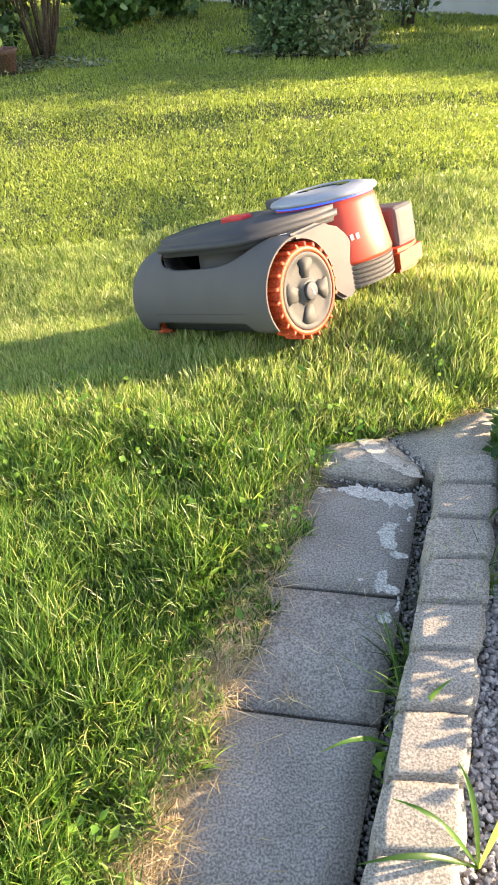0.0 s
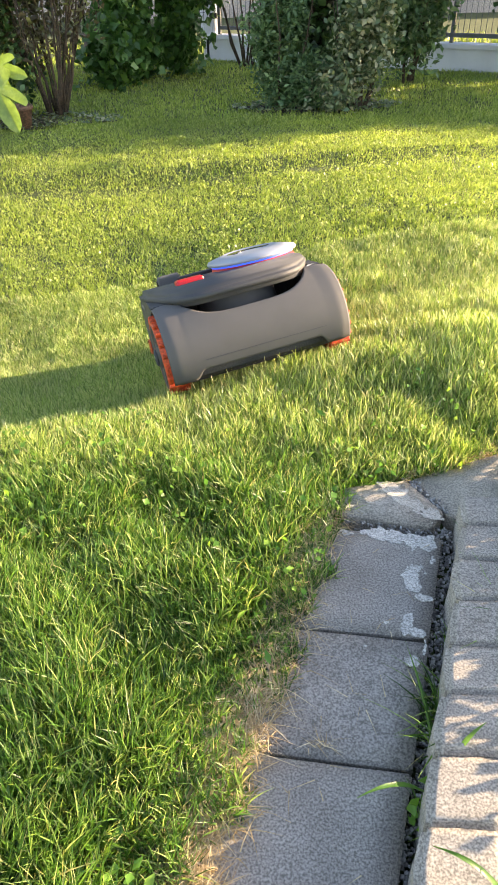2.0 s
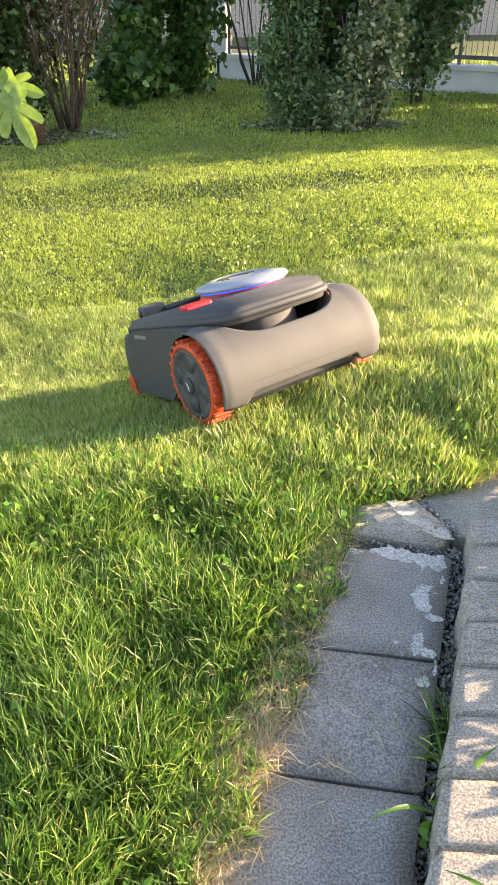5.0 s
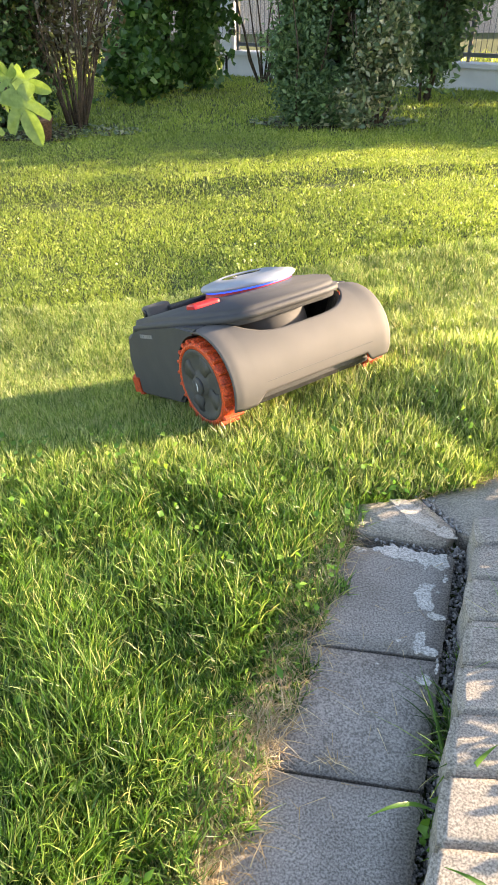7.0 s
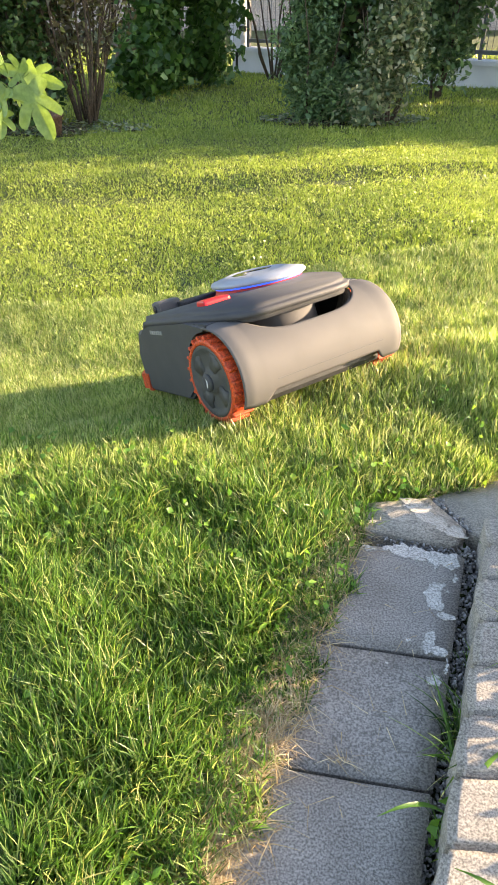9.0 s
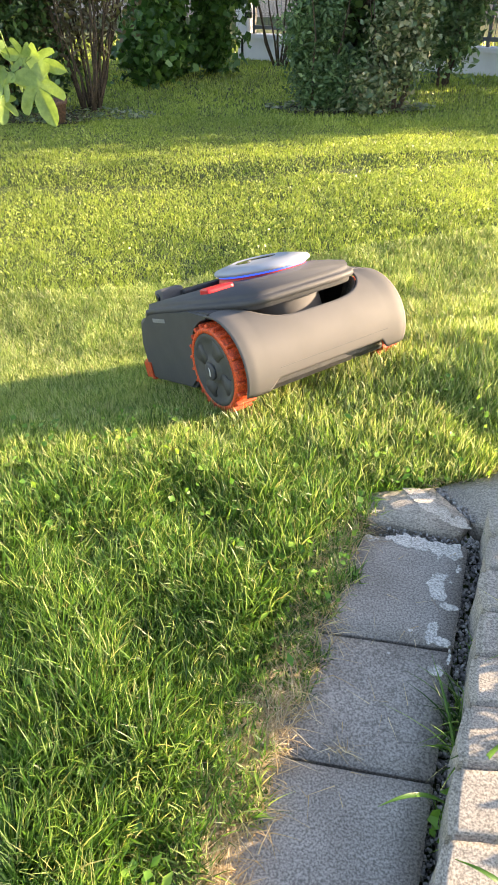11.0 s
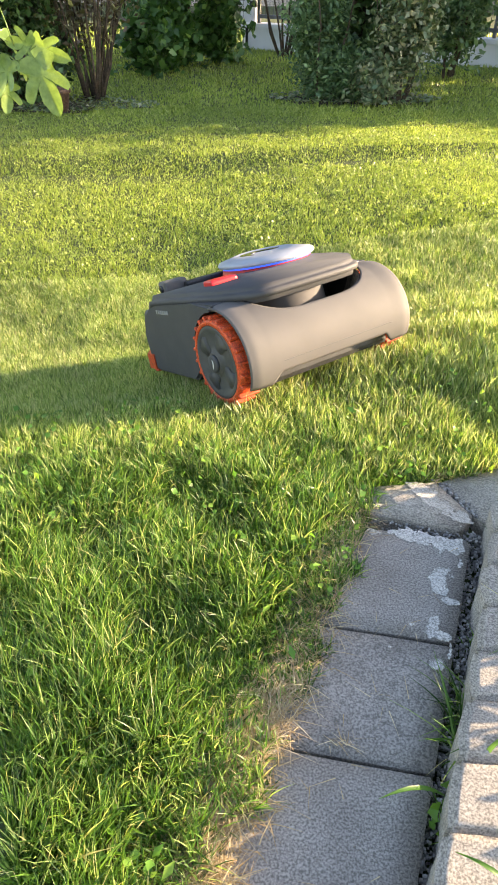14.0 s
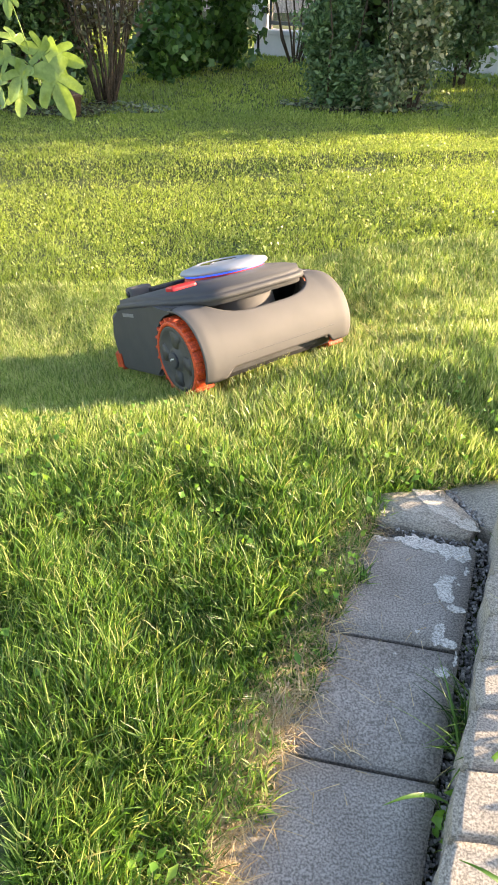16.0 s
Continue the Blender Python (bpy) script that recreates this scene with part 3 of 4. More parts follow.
def build_weeds():
    def tuft(s, v, n, h, w, lean, mat, label, z=-0.03):
        x0, y0 = at_border(s, v)
        x, y = x0 + RNG.normal(0, 0.008, n), y0 + RNG.normal(0, 0.012, n)
        vv, f = blades(x, y, np.full(n, z), h * RNG.uniform(0.5, 1.2, n), np.full(n, w), lean * RNG.uniform(0.5, 1.3, n), 5)
        tagged(new("weed_tuft", mesh_np("weed_tuft", vv, f, mat)), label, "weed", "weeds in the gap")
    lab = "green grass tuft growing from the gap beside the slabs"
    tuft(0.02, 0.035, 40, 0.035, 0.002, 0.6, CLOVER, lab)
    tuft(-0.12, 0.03, 34, 0.12, 0.0045, 0.9, GRASS, lab)
    tuft(-0.19, 0.035, 44, 0.13, 0.005, 0.8, GRASS, lab)
    tuft(0.05, 0.119, 60, 0.12, 0.0035, 0.9, GRASS, "green grass tuft growing beside the edging stones", 0.0)
    tuft(0.27, 0.07, 22, 0.09, 0.0022, 0.7, GRASS, lab)
    tuft(-0.3, 0.03, 10, 0.06, 0.004, 0.8, GRASS, lab)
    x0, y0 = at_border(-0.3, 0.03)
    weed = thing("weed_plant", (x0, y0, 0), label="broad-leaved green weed in the gap by the slabs", category="weed", group="weeds in the gap")
    for k in range(30):
        c = np.array([[RNG.normal(0, 0.014), RNG.normal(0, 0.032), RNG.uniform(-0.01, 0.032)]])
        v, f = leaves(c, 0.017, 1.0, 1.2)
        new("leaf", mesh_np("leaf", v, f, CLOVER)).parent = weed
    # two long arching blades over the slabs and stones
    for root, tips in (((0.262, 0.45, 0.0), ((0.15, 0.41, 0.075), (0.335, 0.492, 0.1))), ((0.318, 0.28, 0.05), ((0.22, 0.33, 0.12), (0.30, 0.36, 0.14), (0.17, 0.27, 0.1), (0.36, 0.33, 0.14)))):
        bm = bmesh.new()
        for tip in tips:
            a, b = Vector(root), Vector(tip)
            d = b - a
            s = d.cross(Vector((0, 0, 1))).normalized()
            prev = None
            for i in range(9):
                t = i / 8
                c = a + d * t + Vector((0, 0, 0.03 * math.sin(math.pi * t)))
                w = 0.0034 * math.sin(math.pi * (0.12 + 0.88 * t)) + 0.0002
                row = [bm.verts.new(c - s * w), bm.verts.new(c - Vector((0, 0, 0.0012))), bm.verts.new(c + s * w)]
                if prev:
                    for k in (0, 1):
                        bm.faces.new((prev[k], prev[k + 1], row[k + 1], row[k]))
                prev = row
        tagged(part("weed_tuft", bm, GRASS, smooth=True), "long arching grass blades over the stone edging", "weed", "weeds in the gap")


# ---- shrubs and trees ----
FAR = 1.2


def shrub(name, x, y, lumps, n, size, mat, label, stems=6, stem_r=0.02, stem_h=1.0, spread=0.3, cat="shrub", long=1.6, hollow=0.5, trunk=None):
    x, y = (x * FAR, y * FAR) if y > 3 else (x, y)
    z = float(ground_z(x, y))
    root = thing(name, (x, y, z), label=label, category=cat)
    if y > 3:
        root.scale = (FAR, FAR, FAR)
    rnd = random.Random(int(x * 100 + y * 37))
    if trunk:
        bm = bmesh.new()
        pts = [(0.03 * math.sin(i), 0.03 * math.cos(i * 1.7), -0.04 + trunk[1] * i / 6) for i in range(7)]
        tube(bm, pts, [trunk[0] * (1.25 - 0.1 * i) for i in range(7)], 10)
        part("trunk", bm, BARK, root, smooth=True)
    for k in range(stems):
        bm = bmesh.new()
        a = rnd.uniform(0, 6.28)
        pts, r = [], []
        for i in range(6):
            t = i / 5
            d = spread * t * rnd.uniform(0.8, 1.2)
            pts.append((0.05 * math.cos(a) + d * math.cos(a) + rnd.uniform(-0.02, 0.02), 0.05 * math.sin(a) + d * math.sin(a) + rnd.uniform(-0.02, 0.02), -0.03 + stem_h * t))
            r.append(stem_r * (1 - 0.75 * t))
        tube(bm, pts, r)
        part("stem", bm, BARK, root, smooth=True)
    n = int(n * 1.9)
    c = cloud(lumps, n, hollow)
    k = n // 14
    tips = cloud(lumps, k, 0.95)
    mid = np.array(lumps, float)[:, :3].mean(0)
    out = (tips - mid) / np.linalg.norm(tips - mid, axis=1)[:, None]
    sprig = tips[:, None] + out[:, None] * RNG.uniform(0, 2.4 * size, (k, 5))[:, :, None] + RNG.normal(0, 0.02, (k, 5, 3))
    c = np.concatenate([c, sprig.reshape(-1, 3)])
    c = c[c[:, 2] > 0.02]
    v, f = leaves(c, size * 0.62, 0.2, long)
    ob = new("crown", mesh_np("crown", v, f, mat))
    ob.parent = root
    return root


def build_shrubs():
    shrub("ivy_tree", 0.72, 6.15, [(0.05, 0, 0.35, 0.15, 0.16, 0.4), (0.02, 0, 0.85, 0.2, 0.2, 0.35), (0.14, -0.05, 1.15, 0.2, 0.2, 0.3), (-0.05, 0, 1.45, 0.36, 0.3, 0.4), (-0.05, 0, 2.1, 0.5, 0.45, 0.55), (0.25, 0, 2.3, 0.5, 0.45, 0.5)], 6500, 0.105, IVY, "tree trunk thickly overgrown with dark ivy", 3, 0.03, 1.8, 0.4, "tree", 1.1, 0.7, (0.12, 2.2))
    shrub("shrub", 0.44, 5.95, [(0.02, 0, 0.22, 0.2, 0.2, 0.24), (-0.1, 0, 0.5, 0.16, 0.16, 0.24), (0.04, 0.02, 0.62, 0.15, 0.15, 0.26), (-0.02, 0.05, 0.95, 0.2, 0.16, 0.22), (0.25, -0.05, 0.2, 0.2, 0.16, 0.2)], 6500, 0.034, FINE, "fine-leaved blue-green shrub beside the ivy tree", 8, 0.012, 0.9, 0.2, long=2.2, hollow=0.3)
    shrub("shrub", 1.0, 5.8, [(0, 0, 0.36, 0.15, 0.14, 0.22), (-0.2, -0.08, 0.2, 0.16, 0.14, 0.16), (0.05, 0, 0.7, 0.16, 0.15, 0.2), (-0.1, -0.05, 0.52, 0.12, 0.13, 0.18), (0.12, 0.05, 0.52, 0.12, 0.12, 0.2), (0.02, 0, 0.98, 0.1, 0.1, 0.16)], 2300, 0.048, PALE, "pale variegated evergreen shrub in front of ivy", 7, 0.012, 0.8, 0.2, long=1.7, hollow=0.3)
    shrub("small_tree", 1.7, 7.3, [(0, 0, 0.5, 0.28, 0.28, 0.3), (0.05, 0, 1.0, 0.34, 0.3, 0.4), (0.1, 0, 1.6, 0.4, 0.3, 0.4)], 6000, 0.055, FINE, "small grey-green tree before the white wall", 6, 0.015, 1.2, 0.25, "tree", 2.0, 0.2)
    shrub("tree", 2.72, 6.9, [(0, 0, 1.1, 0.42, 0.4, 0.35), (0.1, 0, 1.8, 0.7, 0.6, 0.5), (0.0, 0, 0.75, 0.26, 0.2, 0.2)], 5000, 0.08, IVY, "dark leafy tree at the garden's edge", 3, 0.03, 1.6, 0.4, "tree", 1.2, 0.5, (0.09, 1.8))
    shrub("shrub", -1.32, 5.85, [(-0.05, 0, 0.75, 0.36, 0.3, 0.35), (-0.1, 0.1, 1.2, 0.45, 0.35, 0.4), (0.0, 0.1, 1.7, 0.5, 0.4, 0.4)], 2300, 0.045, RED_LEAF, "open twiggy shrub with bronze-green leaves", 24, 0.011, 1.4, 0.42, long=2.0, hollow=0.2)
    shrub("shrub", -1.95, 5.75, [(0, 0, 0.35, 0.45, 0.35, 0.4), (0, 0, 1.0, 0.5, 0.4, 0.5), (-0.1, 0, 1.7, 0.5, 0.4, 0.5)], 7000, 0.055, IVY, "dense dark green shrub in the corner bed", 8, 0.02, 1.3, 0.3, hollow=0.5)
    shrub("shrub", -2.75, 7.6, [(0, 0, 0.6, 0.6, 0.4, 0.6), (0, 0, 1.5, 0.8, 0.5, 0.7)], 7000, 0.07, IVY, "dense dark green hedge shrub behind the bed", 6, 0.02, 1.4, 0.3, hollow=0.5)
    shrub("creeper", -0.98, 8.0, [(-0.13, -0.6, 0.28, 0.2, 0.2, 0.3), (-0.05, -0.3, 0.4, 0.2, 0.2, 0.35), (0.05, 0, 0.3, 0.24, 0.25, 0.3), (0.45, 0.3, 0.5, 0.19, 0.25, 0.5), (0.02, 0.05, 0.78, 0.24, 0.25, 0.25), (0.2, 0.1, 1.05, 0.36, 0.28, 0.22), (0.5, 0.3, 1.0, 0.24, 0.25, 0.4), (0.25, 0.1, 1.5, 0.4, 0.3, 0.35)], 4800, 0.12, VINE, "dark green creeper with broad leaves over a fence", 7, 0.014, 1.2, 0.35, "climbing plant", 1.15, 0.55)
    shrub("shrub", 0.2, 9.0, [(0, 0, 1.4, 0.5, 0.3, 0.4), (0.35, 0, 1.0, 0.25, 0.2, 0.4)], 700, 0.05, RED_LEAF, "sparse twiggy shrub before the gate", 10, 0.014, 1.4, 0.5, long=2.0, hollow=0.1)
    # low plant out of view in the sunny bed, added to shade the edging stones
    shrub("shade_plant", 0.68, 0.78, [(0.02, 0.2, 0.075, 0.08, 0.14, 0.08), (-0.01, -0.2, 0.07, 0.07, 0.14, 0.08), (0.0, 0, 0.08, 0.08, 0.16, 0.08)], 9000, 0.03, VINE, "unseen low plant added to shade the edging stones", 6, 0.003, 0.08, 0.06)
    # big unseen trees to the sunny side, placed so their shade lies on the far lawn
    for x, y, r in ((6.6, 9.2, 1.2), (9.0, 10.4, 1.6), (6.3, 6.85, 0.9)):
        shrub("tree", x, y, [(0, 0, 2.6, r, r, 1.3), (0.3, 0.2, 1.5, r * 0.8, r * 0.8, 0.9), (-0.3, 0, 3.6, r * 0.8, r * 0.8, 1.0)], 1700 if r < 1 else 5200, 0.17, VINE, "unseen leafy tree placed to shade the far lawn", 4, 0.05, 2.6, 0.9, "tree", 1.5, 0.3, (0.16, 2.4))
    # unseen shrub, added to shade the right of the far lawn
    shrub("shrub", 6.3, 6.45, [(0, 0, 0.7, 0.8, 0.7, 0.6), (0.1, 0.2, 1.15, 0.7, 0.6, 0.45)], 3200, 0.12, VINE, "unseen leafy shrub added to shade the far lawn's right", 8, 0.03, 1.1, 0.5, hollow=0.3)
    # bare earth with dead leaves below the shrubs
    for x, y, rx, ry in ((0.84, 7.18, 0.74, 0.34), (-1.92, 6.7, 0.9, 0.36)):
        bm = bmesh.new()
        m = 40
        c0 = bm.verts.new((x, y, float(ground_z(x, y)) + 0.03))
        ring = []
        for j in range(m):
            a = 2 * math.pi * j / m
            q = 1 + 0.3 * noise.noise(Vector((math.cos(a) * 2, math.sin(a) * 2, x)))
            px, py = x + rx * q * math.cos(a), y + ry * q * math.sin(a)
            ring.append(bm.verts.new((px, py, float(ground_z(px, py)) + 0.012)))
        for j in range(m):
            bm.faces.new((c0, ring[j], ring[(j + 1) % m]))
        tagged(part("garden_bed", bm, EARTH, smooth=True), "bare dark earth bed below garden shrubs", "garden bed", kind="structure")
        n = 500
        a, r = RNG.uniform(0, 6.28, n), np.sqrt(RNG.uniform(0, 1.2, n))
        px, py = x + rx * r * np.cos(a), y + ry * r * np.sin(a)
        v, f = leaves(np.stack([px, py, ground_z(px, py) + 0.035], 1), 0.035, 2.0, 1.5)
        tagged(new("fallen_leaves", mesh_np("fallen_leaves", v, f, PALE)), "fallen leaves and low ground cover below shrubs", "leaves", kind="stuff")
    # terracotta pot stump in the bed
    bm = bmesh.new()
    lathe(bm, [(0.055, 0), (0.075, 0.12), (0.085, 0.125), (0.085, 0.15), (0.07, 0.15), (0.065, 0.13)], 24)
    pot = part("flower_pot", bm, TERRA, smooth=True)
    pot.location, pot.scale = (-1.76, 6.4, float(ground_z(-1.76, 6.4)) + 0.01), (1.2, 1.2, 1.2)
    tagged(pot, "old terracotta flower pot in the bed", "flower pot")


def build_fig():
    """A fig twig that reaches in from one side, with deeply lobed leaves."""
    root = thing("fig_branch", (-0.79, 2.4, 0.622), label="fig twig with bright green lobed leaves", category="branch")
    bm = bmesh.new()
    tube(bm, [(-0.46, 0.1, -0.7), (-0.28, 0.05, -0.25), (-0.14, 0.03, -0.03), (-0.06, 0.02, -0.01), (0.01, 0.01, 0.015), (0.03, 0.0, 0.045)], [0.014, 0.011, 0.008, 0.006, 0.004, 0.003], 8)
    part("twig", bm, BARK, root, smooth=True)
    half = [(0, 0), (0.1, -0.07), (0.25, -0.06), (0.37, 0.05), (0.35, 0.13), (0.19, 0.23), (0.32, 0.36), (0.42, 0.54), (0.42, 0.64), (0.35, 0.69), (0.25, 0.6), (0.14, 0.45), (0.17, 0.58), (0.17, 0.75), (0.11, 0.93), (0, 1.03)]
    outline = half + [(-x, y) for x, y in half[-2:0:-1]]
    # stalk end, leaf tip, how far the blade is tipped about its midrib, breadth
    for base, tip, tilt, wide in (((0.063, -0.01, 0.038), (0.12, -0.05, -0.115), 10, 0.95), ((0.056, 0.02, 0.07), (-0.025, 0.0, 0.082), -25, 1.2), ((0.058, 0.02, 0.07), (0.165, -0.02, 0.035), 30, 0.9),
                                  ((-0.012, -0.01, 0.03), (-0.075, -0.05, -0.06), 15, 1.0), ((-0.05, 0.02, -0.04), (-0.05, -0.02, -0.115), -20, 1.2), ((-0.026, 0.03, 0.09), (-0.1, 0.0, 0.125), 35, 1.0),
                                  ((-0.05, -0.02, 0.06), (-0.12, -0.04, 0.035), -10, 1.1), ((0.015, 0.0, 0.006), (0.048, -0.02, -0.02), 40, 0.9), ((-0.045, 0.02, 0.23), (-0.04, -0.02, 0.165), 0, 1.0),
                                  ((-0.12, 0.03, 0.0), (-0.17, -0.02, -0.12), 20, 1.0), ((-0.13, 0.03, 0.06), (-0.24, 0.0, 0.08), -15, 1.1)):
        a, t = Vector(base), Vector(tip)
        d = t - a
        size = d.length
        d.normalize()
        n = Vector((0.1, -0.85, 0.5))
        n = (n - d * n.dot(d)).normalized()
        n = Matrix.Rotation(radians(tilt), 3, d) @ n
        m = Matrix((d.cross(n), d, n)).transposed().to_4x4()
        m.translation = a
        bm = bmesh.new()
        c = bm.verts.new((0, 0.3 * size, -0.05 * size))
        ring = [bm.verts.new((1.1 * px * size * wide, py * size, (0.22 * abs(px) - 0.2 * py * py) * size)) for px, py in outline]
        for i in range(len(ring)):
            bm.faces.new((c, ring[i], ring[(i + 1) % len(ring)]))
        bmesh.ops.subdivide_edges(bm, edges=bm.edges[:], cuts=2, use_grid_fill=True)
        for v in bm.verts:
            v.co.z += 0.05 * size * noise.noise(v.co * 30)
        leaf = part("leaf", bm, FIG, root, smooth=True)
        leaf.matrix_basis = m
        part("stalk", tube(bmesh.new(), [(0.01, 0.01, 0.015), tuple((a + Vector((0.01, 0.01, 0.015))) / 2 + Vector((0, 0, 0.008))), tuple(a + d * size * 0.05)], [0.0022, 0.002, 0.0016], 6), FIG, root, "pale green leaf stalk", True)


# ---- wall, gate, fence, street ----
def build_fence():
    p0, p1 = np.array((-0.3, 9.95)), np.array((5.2, 6.34))
    d = (p1 - p0) / np.linalg.norm(p1 - p0)
    ang = math.degrees(math.atan2(d[1], d[0]))
    zb = -0.31
    p0 = p0 * FAR
    grow = Matrix.Scale(FAR, 4)

    def local(name, bm, mat, parent, label="", smooth=False):
        return part(name, bm, mat, parent, label, smooth)
    w = thing("wall_garden", label="low white rendered garden wall with a coping", category="wall", kind="structure")
    w.matrix_basis = pose(p0[0], p0[1], zb, 0, 0, ang) @ grow
    L = 6.4
    local("wall_body", box(bmesh.new(), 0, L, 0, 0.16, -0.1, 0.25, 0.004), WHITE, w)
    local("coping", box(bmesh.new(), -0.01, L, -0.03, 0.19, 0.25, 0.30, 0.008), WHITE, w)
    g = thing("gate_pillar", label="white square gate pillar with dark hinges", category="pillar")
    g.matrix_basis = pose(p0[0], p0[1], zb, 0, 0, ang) @ grow
    local("shaft", box(bmesh.new(), -0.02, 0.15, -0.02, 0.16, 0.3, 2.1, 0.006), WHITE, g)
    for z in (0.5, 0.98):
        local("hinge", box(bmesh.new(), 0.13, 0.23, -0.045, -0.02, z - 0.03, z + 0.03, 0.006), DARK_METAL, g, "dark steel hinge")
    f = thing("fence_panel", label="steel frame fence panel on the white wall", category="fence")
    f.matrix_basis = pose(p0[0] + d[0] * 0.22, p0[1] + d[1] * 0.22, zb, 0, 0, ang) @ grow
    local("rail", box(bmesh.new(), 0.0, 6.0, 0.05, 0.09, 0.35, 0.39, 0.004), METAL, f)
    local("rail", box(bmesh.new(), 0.0, 6.0, 0.05, 0.09, 1.4, 1.44, 0.004), METAL, f)
    for k in range(7):
        local("post", box(bmesh.new(), k * 0.98, k * 0.98 + 0.035, 0.05, 0.09, 0.3, 1.44, 0.003), METAL, f)
    for k in range(100):
        local("rod", box(bmesh.new(), 0.05 + k * 0.058, 0.055 + k * 0.058, 0.068, 0.073, 0.39, 1.4), METAL, f)
    # wire fence that runs on to the other side
    q0, q1 = np.array((-0.2, 9.95)), np.array((-5.4, 6.8))
    e = (q1 - q0) / np.linalg.norm(q1 - q0)
    ang2 = math.degrees(math.atan2(e[1], e[0]))
    h = thing("wire_fence", label="green wire mesh fence with dark steel posts", category="fence")
    h.matrix_basis = pose(q0[0] * FAR, q0[1] * FAR, zb, 0, 0, ang2) @ grow
    for k in range(8):
        local("post", lathe(bmesh.new(), [(0.022, 0), (0.022, 1.5), (0.01, 1.51)], 10, pose(0.05 + k * 0.8, 0, 0)), DARK_METAL, h, smooth=True)
    bm = bmesh.new()
    for k in range(120):
        box(bm, 0.05 + k * 0.05, 0.053 + k * 0.05, -0.0015, 0.0015, 0.05, 1.4)
    for k in range(15):
        box(bm, 0, 6.0, -0.003, 0.0, 0.05 + k * 0.096, 0.053 + k * 0.096)
    local("wire_mesh", bm, DARK_METAL, h)
    # street and houses beyond
    bm = bmesh.new()
    prism(bm, [(-60, 14.8), (60, 14.8), (60, 20), (-60, 20)], -0.6, -0.33)
    tagged(part("road", bm, ASPHALT), "grey asphalt street beyond the garden fence", "road", kind="structure")
    x, y = RNG.uniform(-6, 11, 9000), RNG.uniform(10.5, 14.8, 9000)
    ok = y > 12.3 - 0.67 * np.maximum(x, 0)
    x, y = x[ok], y[ok]
    v, fc = blades(x, y, ground_z(x, y), np.full(len(x), 0.16) * RNG.uniform(0.5, 1.4, len(x)), np.full(len(x), 0.02), np.full(len(x), 0.5), 2)
    tagged(new("verge_grass", mesh_np("verge_grass", v, fc, GRASS_FAR)), "rough green verge beyond the garden wall", "grass", kind="stuff")
    ho = thing("house", (0, 22, -0.4), label="pink-beige rendered house beyond the street", category="house")
    part("wall", box(bmesh.new(), -14, 16, 0, 8, 0, 5.6, 0.02), HOUSE, ho)
    rf = part("roof", prism(bmesh.new(), [(-0.5, 5.6), (8.5, 5.6), (4, 8.4)], -14.5, 16.5, "x"), TERRA, ho, "terracotta roof")
    for k in range(9):
        wi = part("window", box(bmesh.new(), -12.4 + k * 3, -11.2 + k * 3, -0.04, 0.05, 1.1, 2.5, 0.01), WHITE, ho, "white window frame")
        part("pane", box(bmesh.new(), -12.3 + k * 3, -11.3 + k * 3, -0.055, -0.042, 1.2, 2.4), DARK_RIM, wi, "dark glass pane")


# ---- robot mower ----
WHEEL_R, AXLE_X, HOOD_Z = 0.12, 0.275, 0.125


def ring_lathe(profile, n, m):
    """A lathe whose profile closes on itself: a hollow ring."""
    bm = lathe(bmesh.new(), profile + profile[:1], n, m)
    bmesh.ops.delete(bm, geom=[f for f in bm.faces if len(f.verts) > 4], context="FACES_ONLY")
    bmesh.ops.remove_doubles(bm, verts=bm.verts, dist=0.0001)
    return bm


